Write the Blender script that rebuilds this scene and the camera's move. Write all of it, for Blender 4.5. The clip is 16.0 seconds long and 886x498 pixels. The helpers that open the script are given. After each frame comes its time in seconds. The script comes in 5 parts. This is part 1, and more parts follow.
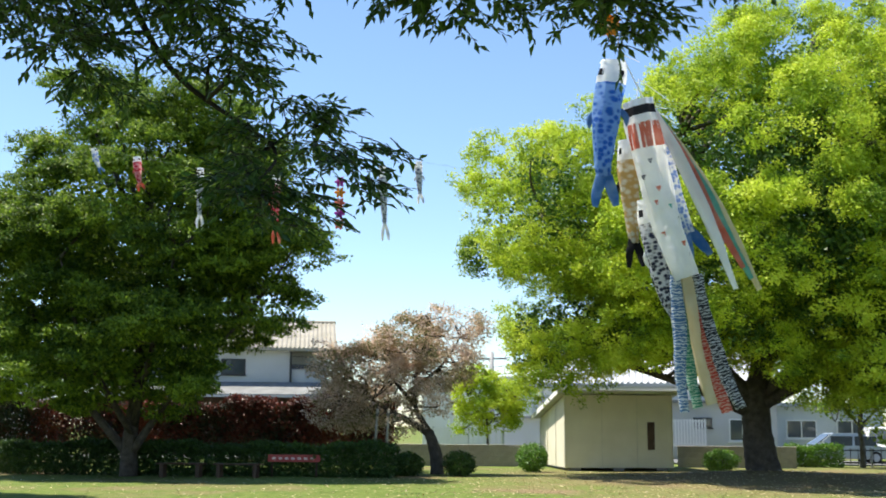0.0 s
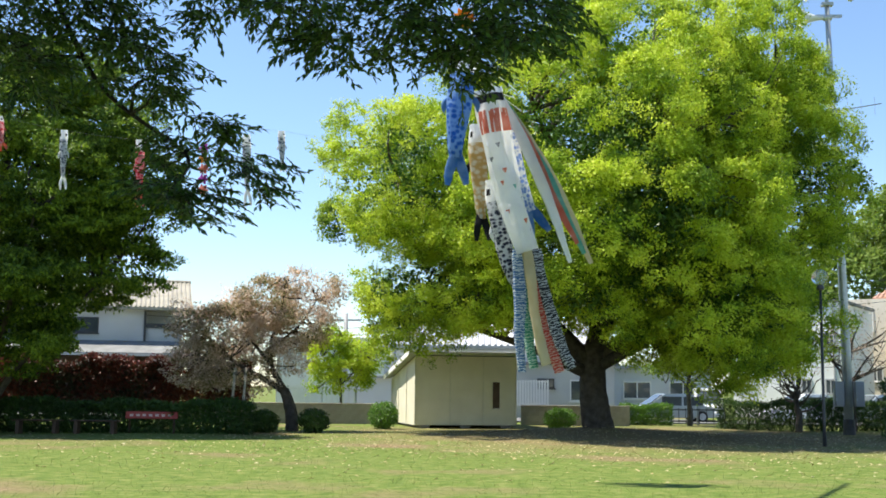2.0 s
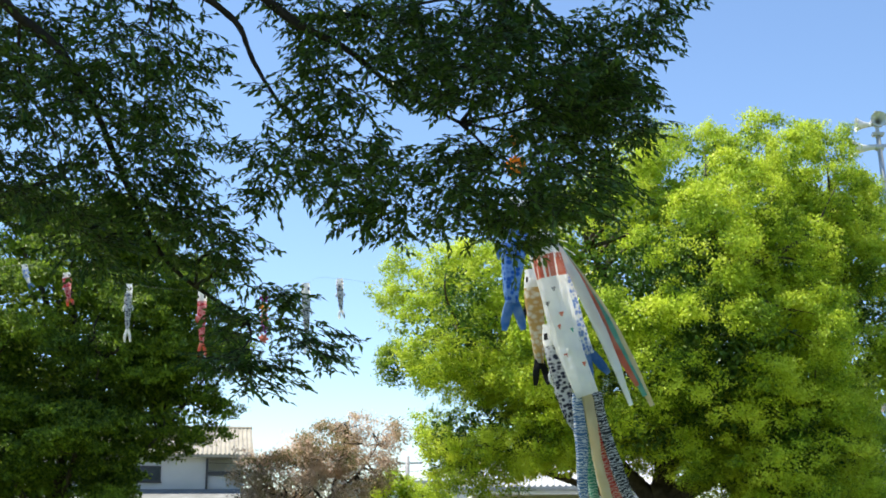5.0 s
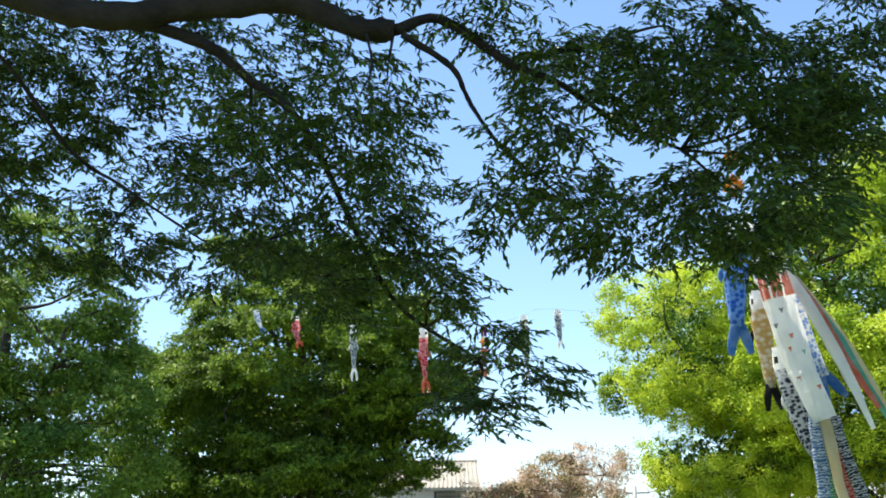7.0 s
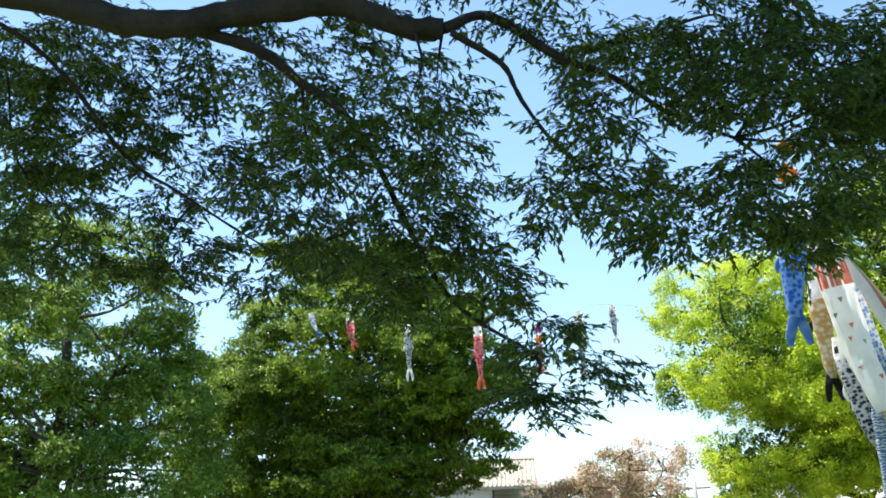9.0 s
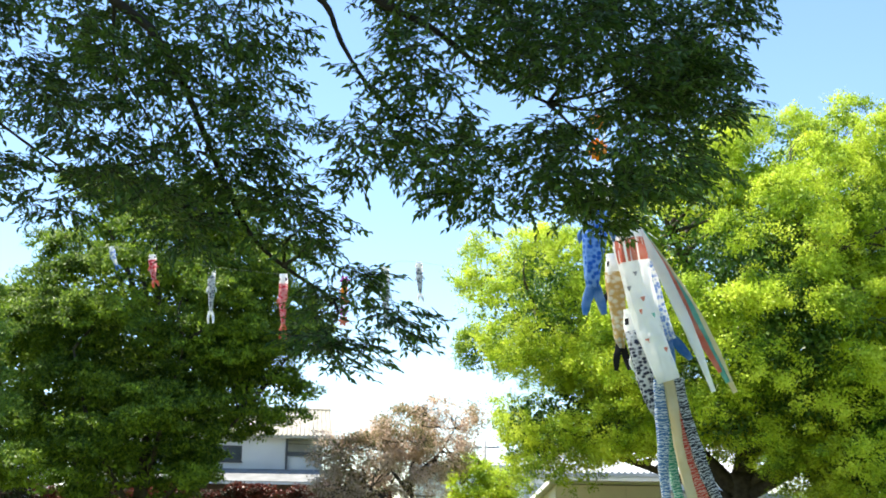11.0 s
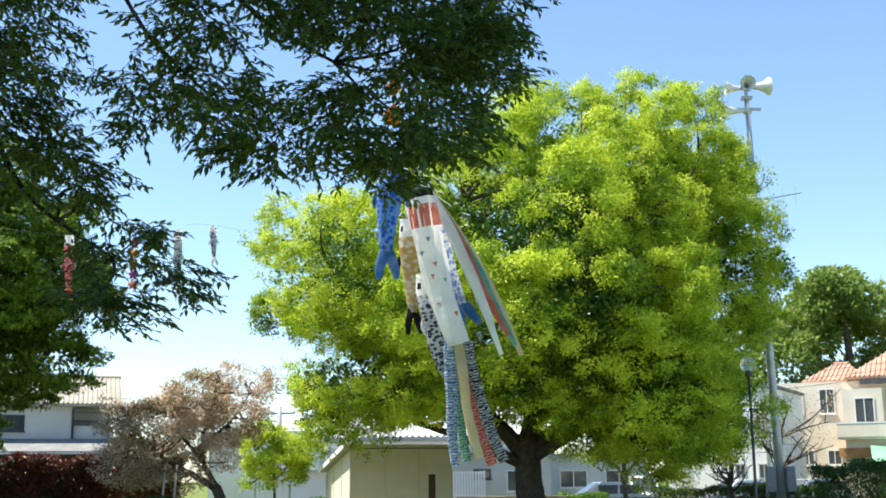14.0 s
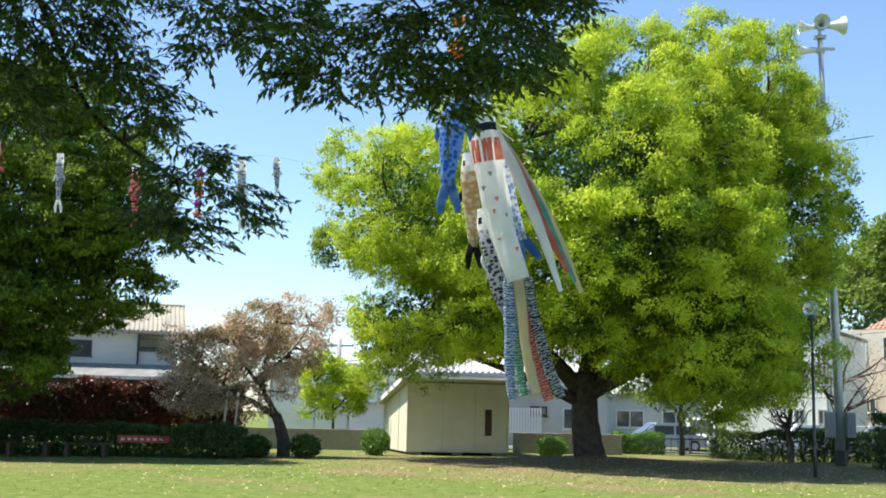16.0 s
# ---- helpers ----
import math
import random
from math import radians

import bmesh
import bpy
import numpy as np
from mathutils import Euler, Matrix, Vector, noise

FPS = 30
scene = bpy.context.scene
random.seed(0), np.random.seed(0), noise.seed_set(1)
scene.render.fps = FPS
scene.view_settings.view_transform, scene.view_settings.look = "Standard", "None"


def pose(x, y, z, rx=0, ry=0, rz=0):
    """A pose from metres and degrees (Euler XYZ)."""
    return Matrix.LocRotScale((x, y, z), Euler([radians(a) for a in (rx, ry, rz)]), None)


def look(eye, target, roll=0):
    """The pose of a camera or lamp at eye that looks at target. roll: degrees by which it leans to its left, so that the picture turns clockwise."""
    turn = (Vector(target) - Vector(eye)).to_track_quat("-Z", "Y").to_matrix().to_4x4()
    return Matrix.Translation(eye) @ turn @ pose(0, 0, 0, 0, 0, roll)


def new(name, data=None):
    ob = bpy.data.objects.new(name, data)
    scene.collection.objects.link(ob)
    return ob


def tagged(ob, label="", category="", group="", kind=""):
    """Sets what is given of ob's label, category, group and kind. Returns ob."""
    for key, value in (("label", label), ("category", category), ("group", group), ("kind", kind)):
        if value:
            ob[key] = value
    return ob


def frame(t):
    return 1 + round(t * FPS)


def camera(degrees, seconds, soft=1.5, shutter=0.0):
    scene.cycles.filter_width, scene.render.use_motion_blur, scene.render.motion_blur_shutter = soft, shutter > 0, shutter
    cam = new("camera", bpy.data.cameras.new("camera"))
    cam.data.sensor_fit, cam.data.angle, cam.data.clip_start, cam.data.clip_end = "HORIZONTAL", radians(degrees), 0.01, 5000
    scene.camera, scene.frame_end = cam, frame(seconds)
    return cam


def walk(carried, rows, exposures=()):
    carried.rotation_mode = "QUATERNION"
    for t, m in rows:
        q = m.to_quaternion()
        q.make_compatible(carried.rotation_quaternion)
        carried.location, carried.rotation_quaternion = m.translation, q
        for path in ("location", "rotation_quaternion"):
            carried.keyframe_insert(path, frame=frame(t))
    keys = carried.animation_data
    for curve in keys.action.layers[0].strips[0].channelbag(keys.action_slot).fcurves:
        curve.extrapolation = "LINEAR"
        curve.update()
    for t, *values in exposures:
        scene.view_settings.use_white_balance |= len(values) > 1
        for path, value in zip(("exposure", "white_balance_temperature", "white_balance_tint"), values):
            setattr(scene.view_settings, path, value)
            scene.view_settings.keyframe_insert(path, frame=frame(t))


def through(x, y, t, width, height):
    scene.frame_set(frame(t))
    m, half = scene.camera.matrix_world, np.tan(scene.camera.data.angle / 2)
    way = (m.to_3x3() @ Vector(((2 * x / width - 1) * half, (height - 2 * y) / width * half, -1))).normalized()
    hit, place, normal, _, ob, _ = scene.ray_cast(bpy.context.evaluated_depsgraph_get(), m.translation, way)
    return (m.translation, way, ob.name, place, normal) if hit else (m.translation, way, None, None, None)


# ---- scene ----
# ---- camera: seconds, bearing, tilt, roll in degrees, eye in metres ----
cam = camera(42.3, 16.0, soft=1.75, shutter=0.15)
PATH = [
    (0.0, -9.00, 8.80, 0.30, -0.10, 1.70, 1.56),
    (0.5, -5.20, 7.50, 0.50, -0.06, 0.85, 1.55),
    (1.0, -3.17, 7.69, 0.92, -0.04, 0.17, 1.53),
    (1.5, -1.81, 8.49, 0.79, -0.02, 0.13, 1.51),
    (2.0, -1.66, 6.92, 0.61, -0.01, 0.14, 1.51),
    (2.5, -0.94, 6.71, 0.96, -0.01, 0.15, 1.53),
    (3.0, -0.92, 7.78, 0.94, -0.02, 0.15, 1.54),
    (3.2, -1.14, 8.50, 0.98, -0.03, 0.13, 1.54),
    (5.3, -6.00, 14.27, -0.88, 0.02, -0.04, 1.67),
    (5.5, -7.14, 14.51, -1.06, 0.01, -0.05, 1.68),
    (6.0, -9.70, 14.68, -1.37, -0.02, -0.06, 1.67),
    (6.5, -12.52, 15.15, -1.29, -0.04, -0.06, 1.68),
    (7.0, -15.51, 15.36, -0.97, -0.06, -0.06, 1.68),
    (7.5, -17.60, 15.28, -0.93, -0.08, -0.08, 1.67),
    (8.0, -18.60, 15.12, -1.54, -0.08, -0.08, 1.67),
    (8.2, -18.65, 15.26, -1.74, -0.09, -0.08, 1.68),
    (10.3, -13.74, 14.76, -0.20, -0.05, -0.06, 1.62),
    (10.5, -11.78, 14.32, 0.39, -0.05, -0.05, 1.62),
    (11.0, -8.58, 13.00, 0.71, -0.04, -0.02, 1.62),
    (11.5, -5.42, 11.71, 0.98, -0.02, -0.00, 1.61),
    (12.0, -2.79, 11.58, 0.79, 0.04, -0.01, 1.61),
    (12.5, -1.85, 12.57, 0.85, 0.08, -0.00, 1.61),
    (13.0, -0.79, 12.18, -1.02, 0.08, -0.01, 1.60),
    (13.5, 1.83, 11.05, 0.23, 0.07, -0.04, 1.57),
    (14.0, 1.62, 11.36, -0.59, 0.06, -0.02, 1.57),
    (14.5, 1.41, 11.15, 0.09, 0.07, -0.00, 1.57),
    (15.0, 0.94, 12.79, 0.09, 0.07, 0.01, 1.55),
    (15.5, 0.08, 11.71, 0.40, 0.07, 0.01, 1.53),
    (16.0, -1.46, 8.23, 1.20, 0.06, 0.01, 1.52),
]


def view(bearing, tilt, roll, x, y, z):
    b, e = radians(bearing), radians(tilt)
    way = Vector((math.sin(b) * math.cos(e), math.cos(b) * math.cos(e), math.sin(e)))
    return look((x, y, z), Vector((x, y, z)) + way * 10, roll)


# the clip's camera lifts its exposure when the dark boughs fill the view
EXPOSURES = [(0.0, 1.02), (3.2, 1.0), (5.5, 1.08), (6.5, 1.15), (8.0, 1.42), (10.3, 1.45), (11.0, 1.58), (12.5, 1.22), (14.0, 1.24), (15.5, 1.14), (16.0, 1.06)]
walk(cam, [(r[0], view(*r[1:])) for r in PATH], EXPOSURES)

# ---- world and sun ----
SUN_WAY = Vector((-0.50, 0.06, 1.0)).normalized()      # towards the sun
world = bpy.data.worlds.new("world")
scene.world = world
world.use_nodes = True
sky = world.node_tree.nodes.new("ShaderNodeTexSky")
sky.sky_type, sky.sun_disc = "NISHITA", False
sky.sun_elevation = math.asin(SUN_WAY.z)
sky.sun_rotation = math.atan2(SUN_WAY.x, SUN_WAY.y)
sky.air_density, sky.dust_density, sky.ozone_density = 1.0, 0.05, 4.0
back = world.node_tree.nodes["Background"]
back.inputs["Strength"].default_value = 0.108
world.node_tree.links.new(sky.outputs[0], back.inputs["Color"])
sun = new("sun", bpy.data.lights.new("sun", "SUN"))
sun.data.energy, sun.data.angle, sun.data.color = 5.0, radians(0.6), (1.0, 0.93, 0.81)
sun.matrix_world = look(SUN_WAY * 60, (0, 0, 0))


# ---- materials ----
def material(name, colours, scale=4.0, rough=0.8, bump=0.2, detail=6.0, metal=0.0, fine=40.0, spread=0.0, spec=0.4):
    """A surface whose colour wanders between colours at two scales, with fine relief."""
    m = bpy.data.materials.new(name)
    m.use_nodes = True
    nt = m.node_tree
    n, l = nt.nodes, nt.links
    b = n["Principled BSDF"]
    b.inputs["Roughness"].default_value, b.inputs["Metallic"].default_value = rough, metal
    b.inputs["Specular IOR Level"].default_value = spec
    co = n.new("ShaderNodeTexCoord")
    big, small = n.new("ShaderNodeTexNoise"), n.new("ShaderNodeTexNoise")
    big.inputs["Scale"].default_value, big.inputs["Detail"].default_value = scale, detail
    small.inputs["Scale"].default_value, small.inputs["Detail"].default_value = fine, 4
    for t in (big, small):
        l.new(co.outputs["Object"], t.inputs["Vector"])
    mix = n.new("ShaderNodeMath")
    mix.operation = "MULTIPLY_ADD"
    l.new(small.outputs[0], mix.inputs[0])
    mix.inputs[1].default_value = 0.35
    l.new(big.outputs[0], mix.inputs[2])
    if spread:
        info = n.new("ShaderNodeObjectInfo")
        add = n.new("ShaderNodeMath")
        add.operation = "MULTIPLY_ADD"
        l.new(info.outputs["Random"], add.inputs[0])
        add.inputs[1].default_value = spread
        l.new(mix.outputs[0], add.inputs[2])
        mix = add
    ramp = n.new("ShaderNodeValToRGB")
    els = ramp.color_ramp.elements
    while len(els) < len(colours):
        els.new(0.5)
    for i, c in enumerate(colours):
        els[i].position = 0.45 + 0.45 * i / max(1, len(colours) - 1)
        els[i].color = (*c, 1)
    l.new(mix.outputs[0], ramp.inputs[0])
    l.new(ramp.outputs[0], b.inputs["Base Color"])
    bp = n.new("ShaderNodeBump")
    bp.inputs["Strength"].default_value, bp.inputs["Distance"].default_value = bump, 0.02
    l.new(small.outputs[0], bp.inputs["Height"])
    l.new(bp.outputs[0], b.inputs["Normal"])
    return m


def leafage(name, colours, through=0.35, rough=0.45, hue_scale=0.5, gloss=0.35, single=0.5, low=0.4, wide=0.65):
    """Leaves: each one its own shade, clumps wander, and light passes through them."""
    m = bpy.data.materials.new(name)
    m.use_nodes = True
    nt = m.node_tree
    n, l = nt.nodes, nt.links
    b = n["Principled BSDF"]
    b.inputs["Roughness"].default_value = rough
    b.inputs["Specular IOR Level"].default_value = gloss
    geo, co, noi = n.new("ShaderNodeNewGeometry"), n.new("ShaderNodeTexCoord"), n.new("ShaderNodeTexNoise")
    noi.inputs["Scale"].default_value = hue_scale
    l.new(co.outputs["Object"], noi.inputs["Vector"])
    add = n.new("ShaderNodeMath")
    add.operation = "MULTIPLY_ADD"
    l.new(geo.outputs["Random Per Island"], add.inputs[0])
    add.inputs[1].default_value = single
    l.new(noi.outputs[0], add.inputs[2])
    ramp = n.new("ShaderNodeValToRGB")
    els = ramp.color_ramp.elements
    while len(els) < len(colours):
        els.new(0.5)
    for i, c in enumerate(colours):
        els[i].position = low + wide * i / max(1, len(colours) - 1)
        els[i].color = (*c, 1)
    l.new(add.outputs[0], ramp.inputs[0])
    l.new(ramp.outputs[0], b.inputs["Base Color"])
    tr, mx = n.new("ShaderNodeBsdfTranslucent"), n.new("ShaderNodeMixShader")
    l.new(ramp.outputs[0], tr.inputs["Color"])
    mx.inputs[0].default_value = through
    l.new(b.outputs[0], mx.inputs[1])
    l.new(tr.outputs[0], mx.inputs[2])
    l.new(mx.outputs[0], n["Material Output"].inputs["Surface"])
    return m


BARK = material("bark", [(0.035, 0.028, 0.022), (0.10, 0.085, 0.07)], 6, 0.9, 0.8, fine=30)
# near-black bark: shade under boughs and inside hedges is in the colour
SHADEBARK = material("shaded_bark", [(0.010, 0.008, 0.007), (0.034, 0.028, 0.024)], 6, 0.9, 0.8, fine=30)
BARK_GREY = material("bark_grey", [(0.05, 0.045, 0.04), (0.15, 0.135, 0.12)], 6, 0.9, 0.8, fine=30)
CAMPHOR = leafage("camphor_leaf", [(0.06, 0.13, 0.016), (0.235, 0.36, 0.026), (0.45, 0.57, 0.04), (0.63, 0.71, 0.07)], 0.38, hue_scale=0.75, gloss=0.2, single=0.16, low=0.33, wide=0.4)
# mature leaves' deeper green, darkened further so the crown's inside reads as shade
OLDSHADELEAF = leafage("mature_camphor_leaf_shaded", [(0.035, 0.085, 0.014), (0.07, 0.145, 0.02), (0.13, 0.23, 0.028)], 0.25, gloss=0.3)
DARKLEAF = leafage("dark_leaf", [(0.04, 0.085, 0.014), (0.12, 0.20, 0.02), (0.28, 0.40, 0.035)], 0.42, gloss=0.3)
ZELKOVA = leafage("zelkova_leaf", [(0.024, 0.062, 0.016), (0.052, 0.108, 0.02), (0.115, 0.20, 0.03)], 0.4, rough=0.36, gloss=0.42)
SIDELEAF = leafage("side_leaf", [(0.06, 0.13, 0.02), (0.13, 0.23, 0.03), (0.26, 0.36, 0.05)], 0.4)
CHERRY = leafage("cherry_leaf", [(0.14, 0.17, 0.05), (0.33, 0.28, 0.14), (0.60, 0.45, 0.34), (0.76, 0.61, 0.50)], 0.45, hue_scale=0.7, single=0.35, low=0.42, wide=0.4)
PHOTINIA = leafage("photinia_leaf", [(0.025, 0.04, 0.015), (0.05, 0.03, 0.015), (0.13, 0.025, 0.018), (0.22, 0.06, 0.03)], 0.25, hue_scale=0.55, single=0.3, low=0.42, wide=0.45)
# these two also serve as shaded and sunlit leaf colours of the azaleas
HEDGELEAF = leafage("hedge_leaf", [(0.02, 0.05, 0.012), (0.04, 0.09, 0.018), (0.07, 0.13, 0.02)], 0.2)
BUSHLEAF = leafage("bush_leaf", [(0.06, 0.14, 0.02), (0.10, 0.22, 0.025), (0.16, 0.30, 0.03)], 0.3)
HILLLEAF = leafage("hill_leaf", [(0.11, 0.18, 0.04), (0.20, 0.29, 0.06), (0.32, 0.41, 0.09)], 0.5, hue_scale=0.15)
CREAM = material("cream_panel", [(0.62, 0.58, 0.45), (0.70, 0.66, 0.53)], 1.5, 0.6, 0.05)
WHITE = material("white_render", [(0.70, 0.70, 0.68), (0.82, 0.82, 0.80)], 0.6, 0.7, 0.1)
GREYWALL = material("grey_wall", [(0.30, 0.305, 0.31), (0.40, 0.405, 0.41)], 0.6, 0.7, 0.1)
BEIGE = material("beige_render", [(0.66, 0.58, 0.46), (0.76, 0.69, 0.57)], 0.8, 0.8, 0.1)
ROOFPALE = material("pale_roof", [(0.28, 0.26, 0.20), (0.40, 0.37, 0.30)], 1.5, 0.5, 0.1)
BLOCK = material("concrete_block", [(0.22, 0.20, 0.18), (0.34, 0.32, 0.29)], 2.0, 0.9, 0.4, spread=0.15)
STEEL = material("galvanised_steel", [(0.38, 0.40, 0.42), (0.52, 0.54, 0.56)], 3.0, 0.45, 0.05, metal=0.6)
DARKSTEEL = material("dark_steel", [(0.05, 0.05, 0.055), (0.09, 0.09, 0.095)], 3.0, 0.5, 0.05, metal=0.4)
LITTER = leafage("leaf_litter", [(0.30, 0.24, 0.10), (0.48, 0.40, 0.20), (0.6, 0.52, 0.30)], 0.1)
GRASSBLADE = leafage("grass_blade", [(0.075, 0.12, 0.022), (0.125, 0.17, 0.036), (0.19, 0.21, 0.065)], 0.25)
HOUSEWALL = material("house_wall", [(0.46, 0.46, 0.46), (0.58, 0.58, 0.58)], 0.5, 0.75, 0.1)
ROOFGREY = material("grey_roof", [(0.17, 0.175, 0.17), (0.25, 0.255, 0.25)], 1.5, 0.9, 0.1, spec=0.15)
ROOFWHITE = material("white_metal_roof", [(0.40, 0.41, 0.42), (0.52, 0.53, 0.54)], 1.0, 0.7, 0.05)
SHEDROOF = material("shed_roof", [(0.30, 0.30, 0.29), (0.42, 0.42, 0.40)], 1.5, 0.5, 0.1)
SHEDTRIM = material("shed_trim", [(0.55, 0.53, 0.42), (0.66, 0.63, 0.52)], 3.0, 0.6, 0.05)
GREYBLUE = material("pale_blue_panel", [(0.50, 0.53, 0.56), (0.62, 0.65, 0.68)], 0.6, 0.7, 0.05)
BROWNWOOD = material("brown_wood", [(0.05, 0.03, 0.02), (0.10, 0.06, 0.04)], 4.0, 0.7, 0.3)
ORANGEWOOD = material("orange_wood", [(0.35, 0.17, 0.07), (0.48, 0.25, 0.11)], 2.0, 0.7, 0.2)
BAMBOO = material("weathered_pole", [(0.24, 0.20, 0.15), (0.38, 0.33, 0.26)], 5.0, 0.8, 0.3)
CLAY = material("clay_tile", [(0.30, 0.17, 0.11), (0.41, 0.24, 0.165), (0.49, 0.32, 0.24)], 1.2, 0.8, 0.3)
ASPHALT = material("asphalt", [(0.10, 0.10, 0.10), (0.17, 0.17, 0.165)], 1.0, 0.9, 0.4)
RUBBER = material("tyre_rubber", [(0.015, 0.015, 0.015), (0.03, 0.03, 0.03)], 5.0, 0.8, 0.1)
CARWHITE = material("white_car_paint", [(0.74, 0.75, 0.76), (0.80, 0.81, 0.82)], 1.0, 0.25, 0.0, spec=0.6)
CARSILVER = material("silver_car_paint", [(0.36, 0.39, 0.40), (0.44, 0.47, 0.48)], 1.0, 0.28, 0.0, metal=0.5)
PLATEYELLOW = material("yellow_plate", [(0.70, 0.52, 0.03), (0.78, 0.60, 0.05)], 3.0, 0.5, 0.0)
LAMPGLASS = material("lamp_lens", [(0.62, 0.64, 0.66), (0.78, 0.80, 0.82)], 6.0, 0.1, 0.0, spec=0.8)
HORNPAINT = material("horn_paint", [(0.60, 0.61, 0.60), (0.74, 0.75, 0.74)], 2.0, 0.5, 0.05)
BANNERRED = material("banner_red", [(0.30, 0.045, 0.045), (0.42, 0.08, 0.07)], 4.0, 0.7, 0.1)
BANNERPALE = material("banner_pale", [(0.55, 0.40, 0.38), (0.70, 0.55, 0.52)], 4.0, 0.7, 0.1)
GREENSHEET = material("green_sheet", [(0.16, 0.36, 0.24), (0.26, 0.46, 0.34)], 1.0, 0.3, 0.05)
GLASS = material("window_glass", [(0.05, 0.06, 0.065), (0.10, 0.115, 0.125)], 0.6, 0.06, 0.0, spec=0.7)


def globe_glass():
    m = bpy.data.materials.new("globe_glass")
    m.use_nodes = True
    b = m.node_tree.nodes["Principled BSDF"]
    b.inputs["Base Color"].default_value = (0.85, 0.88, 0.9, 1)
    b.inputs["Roughness"].default_value = 0.08
    b.inputs["Transmission Weight"].default_value = 0.85
    b.inputs["IOR"].default_value = 1.1
    return m


GLOBE = globe_glass()


def cloth(name, colour, other=None, pattern="", size=0.06):
    """Thin festival cloth that lets light through: plain, striped, or painted with scales."""
    m = bpy.data.materials.new(name)
    m.use_nodes = True
    nt = m.node_tree
    n, l = nt.nodes, nt.links
    b = n["Principled BSDF"]
    b.inputs["Roughness"].default_value, b.inputs["Specular IOR Level"].default_value = 0.75, 0.25
    uv, noi, mix = n.new("ShaderNodeUVMap"), n.new("ShaderNodeTexNoise"), n.new("ShaderNodeMix")
    co = n.new("ShaderNodeTexCoord")
    mix.data_type = "RGBA"
    mix.inputs["A"].default_value = (*colour, 1)
    mix.inputs["B"].default_value = (*(other or [c * 0.8 for c in colour]), 1)
    noi.inputs["Scale"].default_value, noi.inputs["Detail"].default_value = 5.0, 6
    l.new(co.outputs["Object"], noi.inputs["Vector"])
    src = noi.outputs[0]
    if pattern == "stripe":
        w = n.new("ShaderNodeTexWave")
        w.bands_direction = "Y"
        w.inputs["Scale"].default_value, w.inputs["Distortion"].default_value, w.inputs["Detail"].default_value = 0.33 / size, 9.0, 4.0
        w.inputs["Detail Scale"].default_value = 2.5
        l.new(uv.outputs[0], w.inputs["Vector"])
        src = w.outputs["Fac"]
    elif pattern == "scale":
        w = n.new("ShaderNodeTexVoronoi")
        w.inputs["Scale"].default_value, w.inputs["Randomness"].default_value = 1 / size, 0.75
        l.new(uv.outputs[0], w.inputs["Vector"])
        src = w.outputs["Distance"]
    r = n.new("ShaderNodeValToRGB")
    e = r.color_ramp.elements
    e[0].position, e[1].position = {"stripe": (0.5, 0.75), "scale": (0.36, 0.62)}.get(pattern, (0.35, 0.85))
    l.new(src, r.inputs[0])
    l.new(r.outputs[0], mix.inputs["Factor"])
    l.new(mix.outputs["Result"], b.inputs["Base Color"])
    bp = n.new("ShaderNodeBump")
    bp.inputs["Strength"].default_value, bp.inputs["Distance"].default_value = 0.8, 0.06
    l.new(noi.outputs[0], bp.inputs["Height"])
    l.new(bp.outputs[0], b.inputs["Normal"])
    tr, mx = n.new("ShaderNodeBsdfTranslucent"), n.new("ShaderNodeMixShader")
    l.new(mix.outputs["Result"], tr.inputs["Color"])
    mx.inputs[0].default_value = 0.58
    l.new(b.outputs[0], mx.inputs[1])
    l.new(tr.outputs[0], mx.inputs[2])
    l.new(mx.outputs[0], n["Material Output"].inputs["Surface"])
    return m


PALE = (0.91, 0.91, 0.90)
CLOTH = cloth("white_cloth", PALE, (0.78, 0.78, 0.80))
BLACKCLOTH = cloth("black_cloth", (0.025, 0.025, 0.03))
REDCLOTH = cloth("red_cloth", (0.66, 0.17, 0.11), (0.76, 0.36, 0.28))
GREYCLOTH = cloth("grey_paint", (0.22, 0.22, 0.25), (0.4, 0.4, 0.44))
GREENCLOTH = cloth("green_cloth", (0.10, 0.45, 0.36), (0.4, 0.62, 0.55))
BLUECLOTH = cloth("blue_cloth", (0.07, 0.21, 0.50), (0.38, 0.50, 0.68))
CREAMCLOTH = cloth("cream_cloth", (0.66, 0.58, 0.38), (0.74, 0.68, 0.52))
ORANGECLOTH = cloth("orange_cloth", (0.72, 0.27, 0.02), (0.8, 0.45, 0.06))
PURPLECLOTH = cloth("purple_cloth", (0.36, 0.06, 0.42), (0.6, 0.08, 0.3))
EYEBLACK = cloth("eye_paint", (0.02, 0.02, 0.025))
BLUESTRIPE = cloth("blue_stripe", (0.10, 0.20, 0.38), (0.66, 0.70, 0.74), "stripe", 0.05)
REDSTRIPE = cloth("red_stripe", (0.60, 0.12, 0.10), (0.75, 0.55, 0.50), "stripe", 0.05)
BLACKSTRIPE = cloth("black_stripe", (0.05, 0.055, 0.07), (0.62, 0.64, 0.68), "stripe", 0.05)
GREENSTRIPE = cloth("green_stripe", (0.08, 0.30, 0.22), (0.50, 0.62, 0.54), "stripe", 0.05)
SCALEBLUE = cloth("blue_scales", (0.03, 0.14, 0.52), (0.26, 0.44, 0.76), "scale", 0.085)
SCALELIGHT = cloth("light_blue_scales", (0.22, 0.34, 0.68), PALE, "scale", 0.07)
SCALEBLACK = cloth("black_scales", (0.03, 0.035, 0.07), (0.72, 0.72, 0.76), "scale", 0.06)
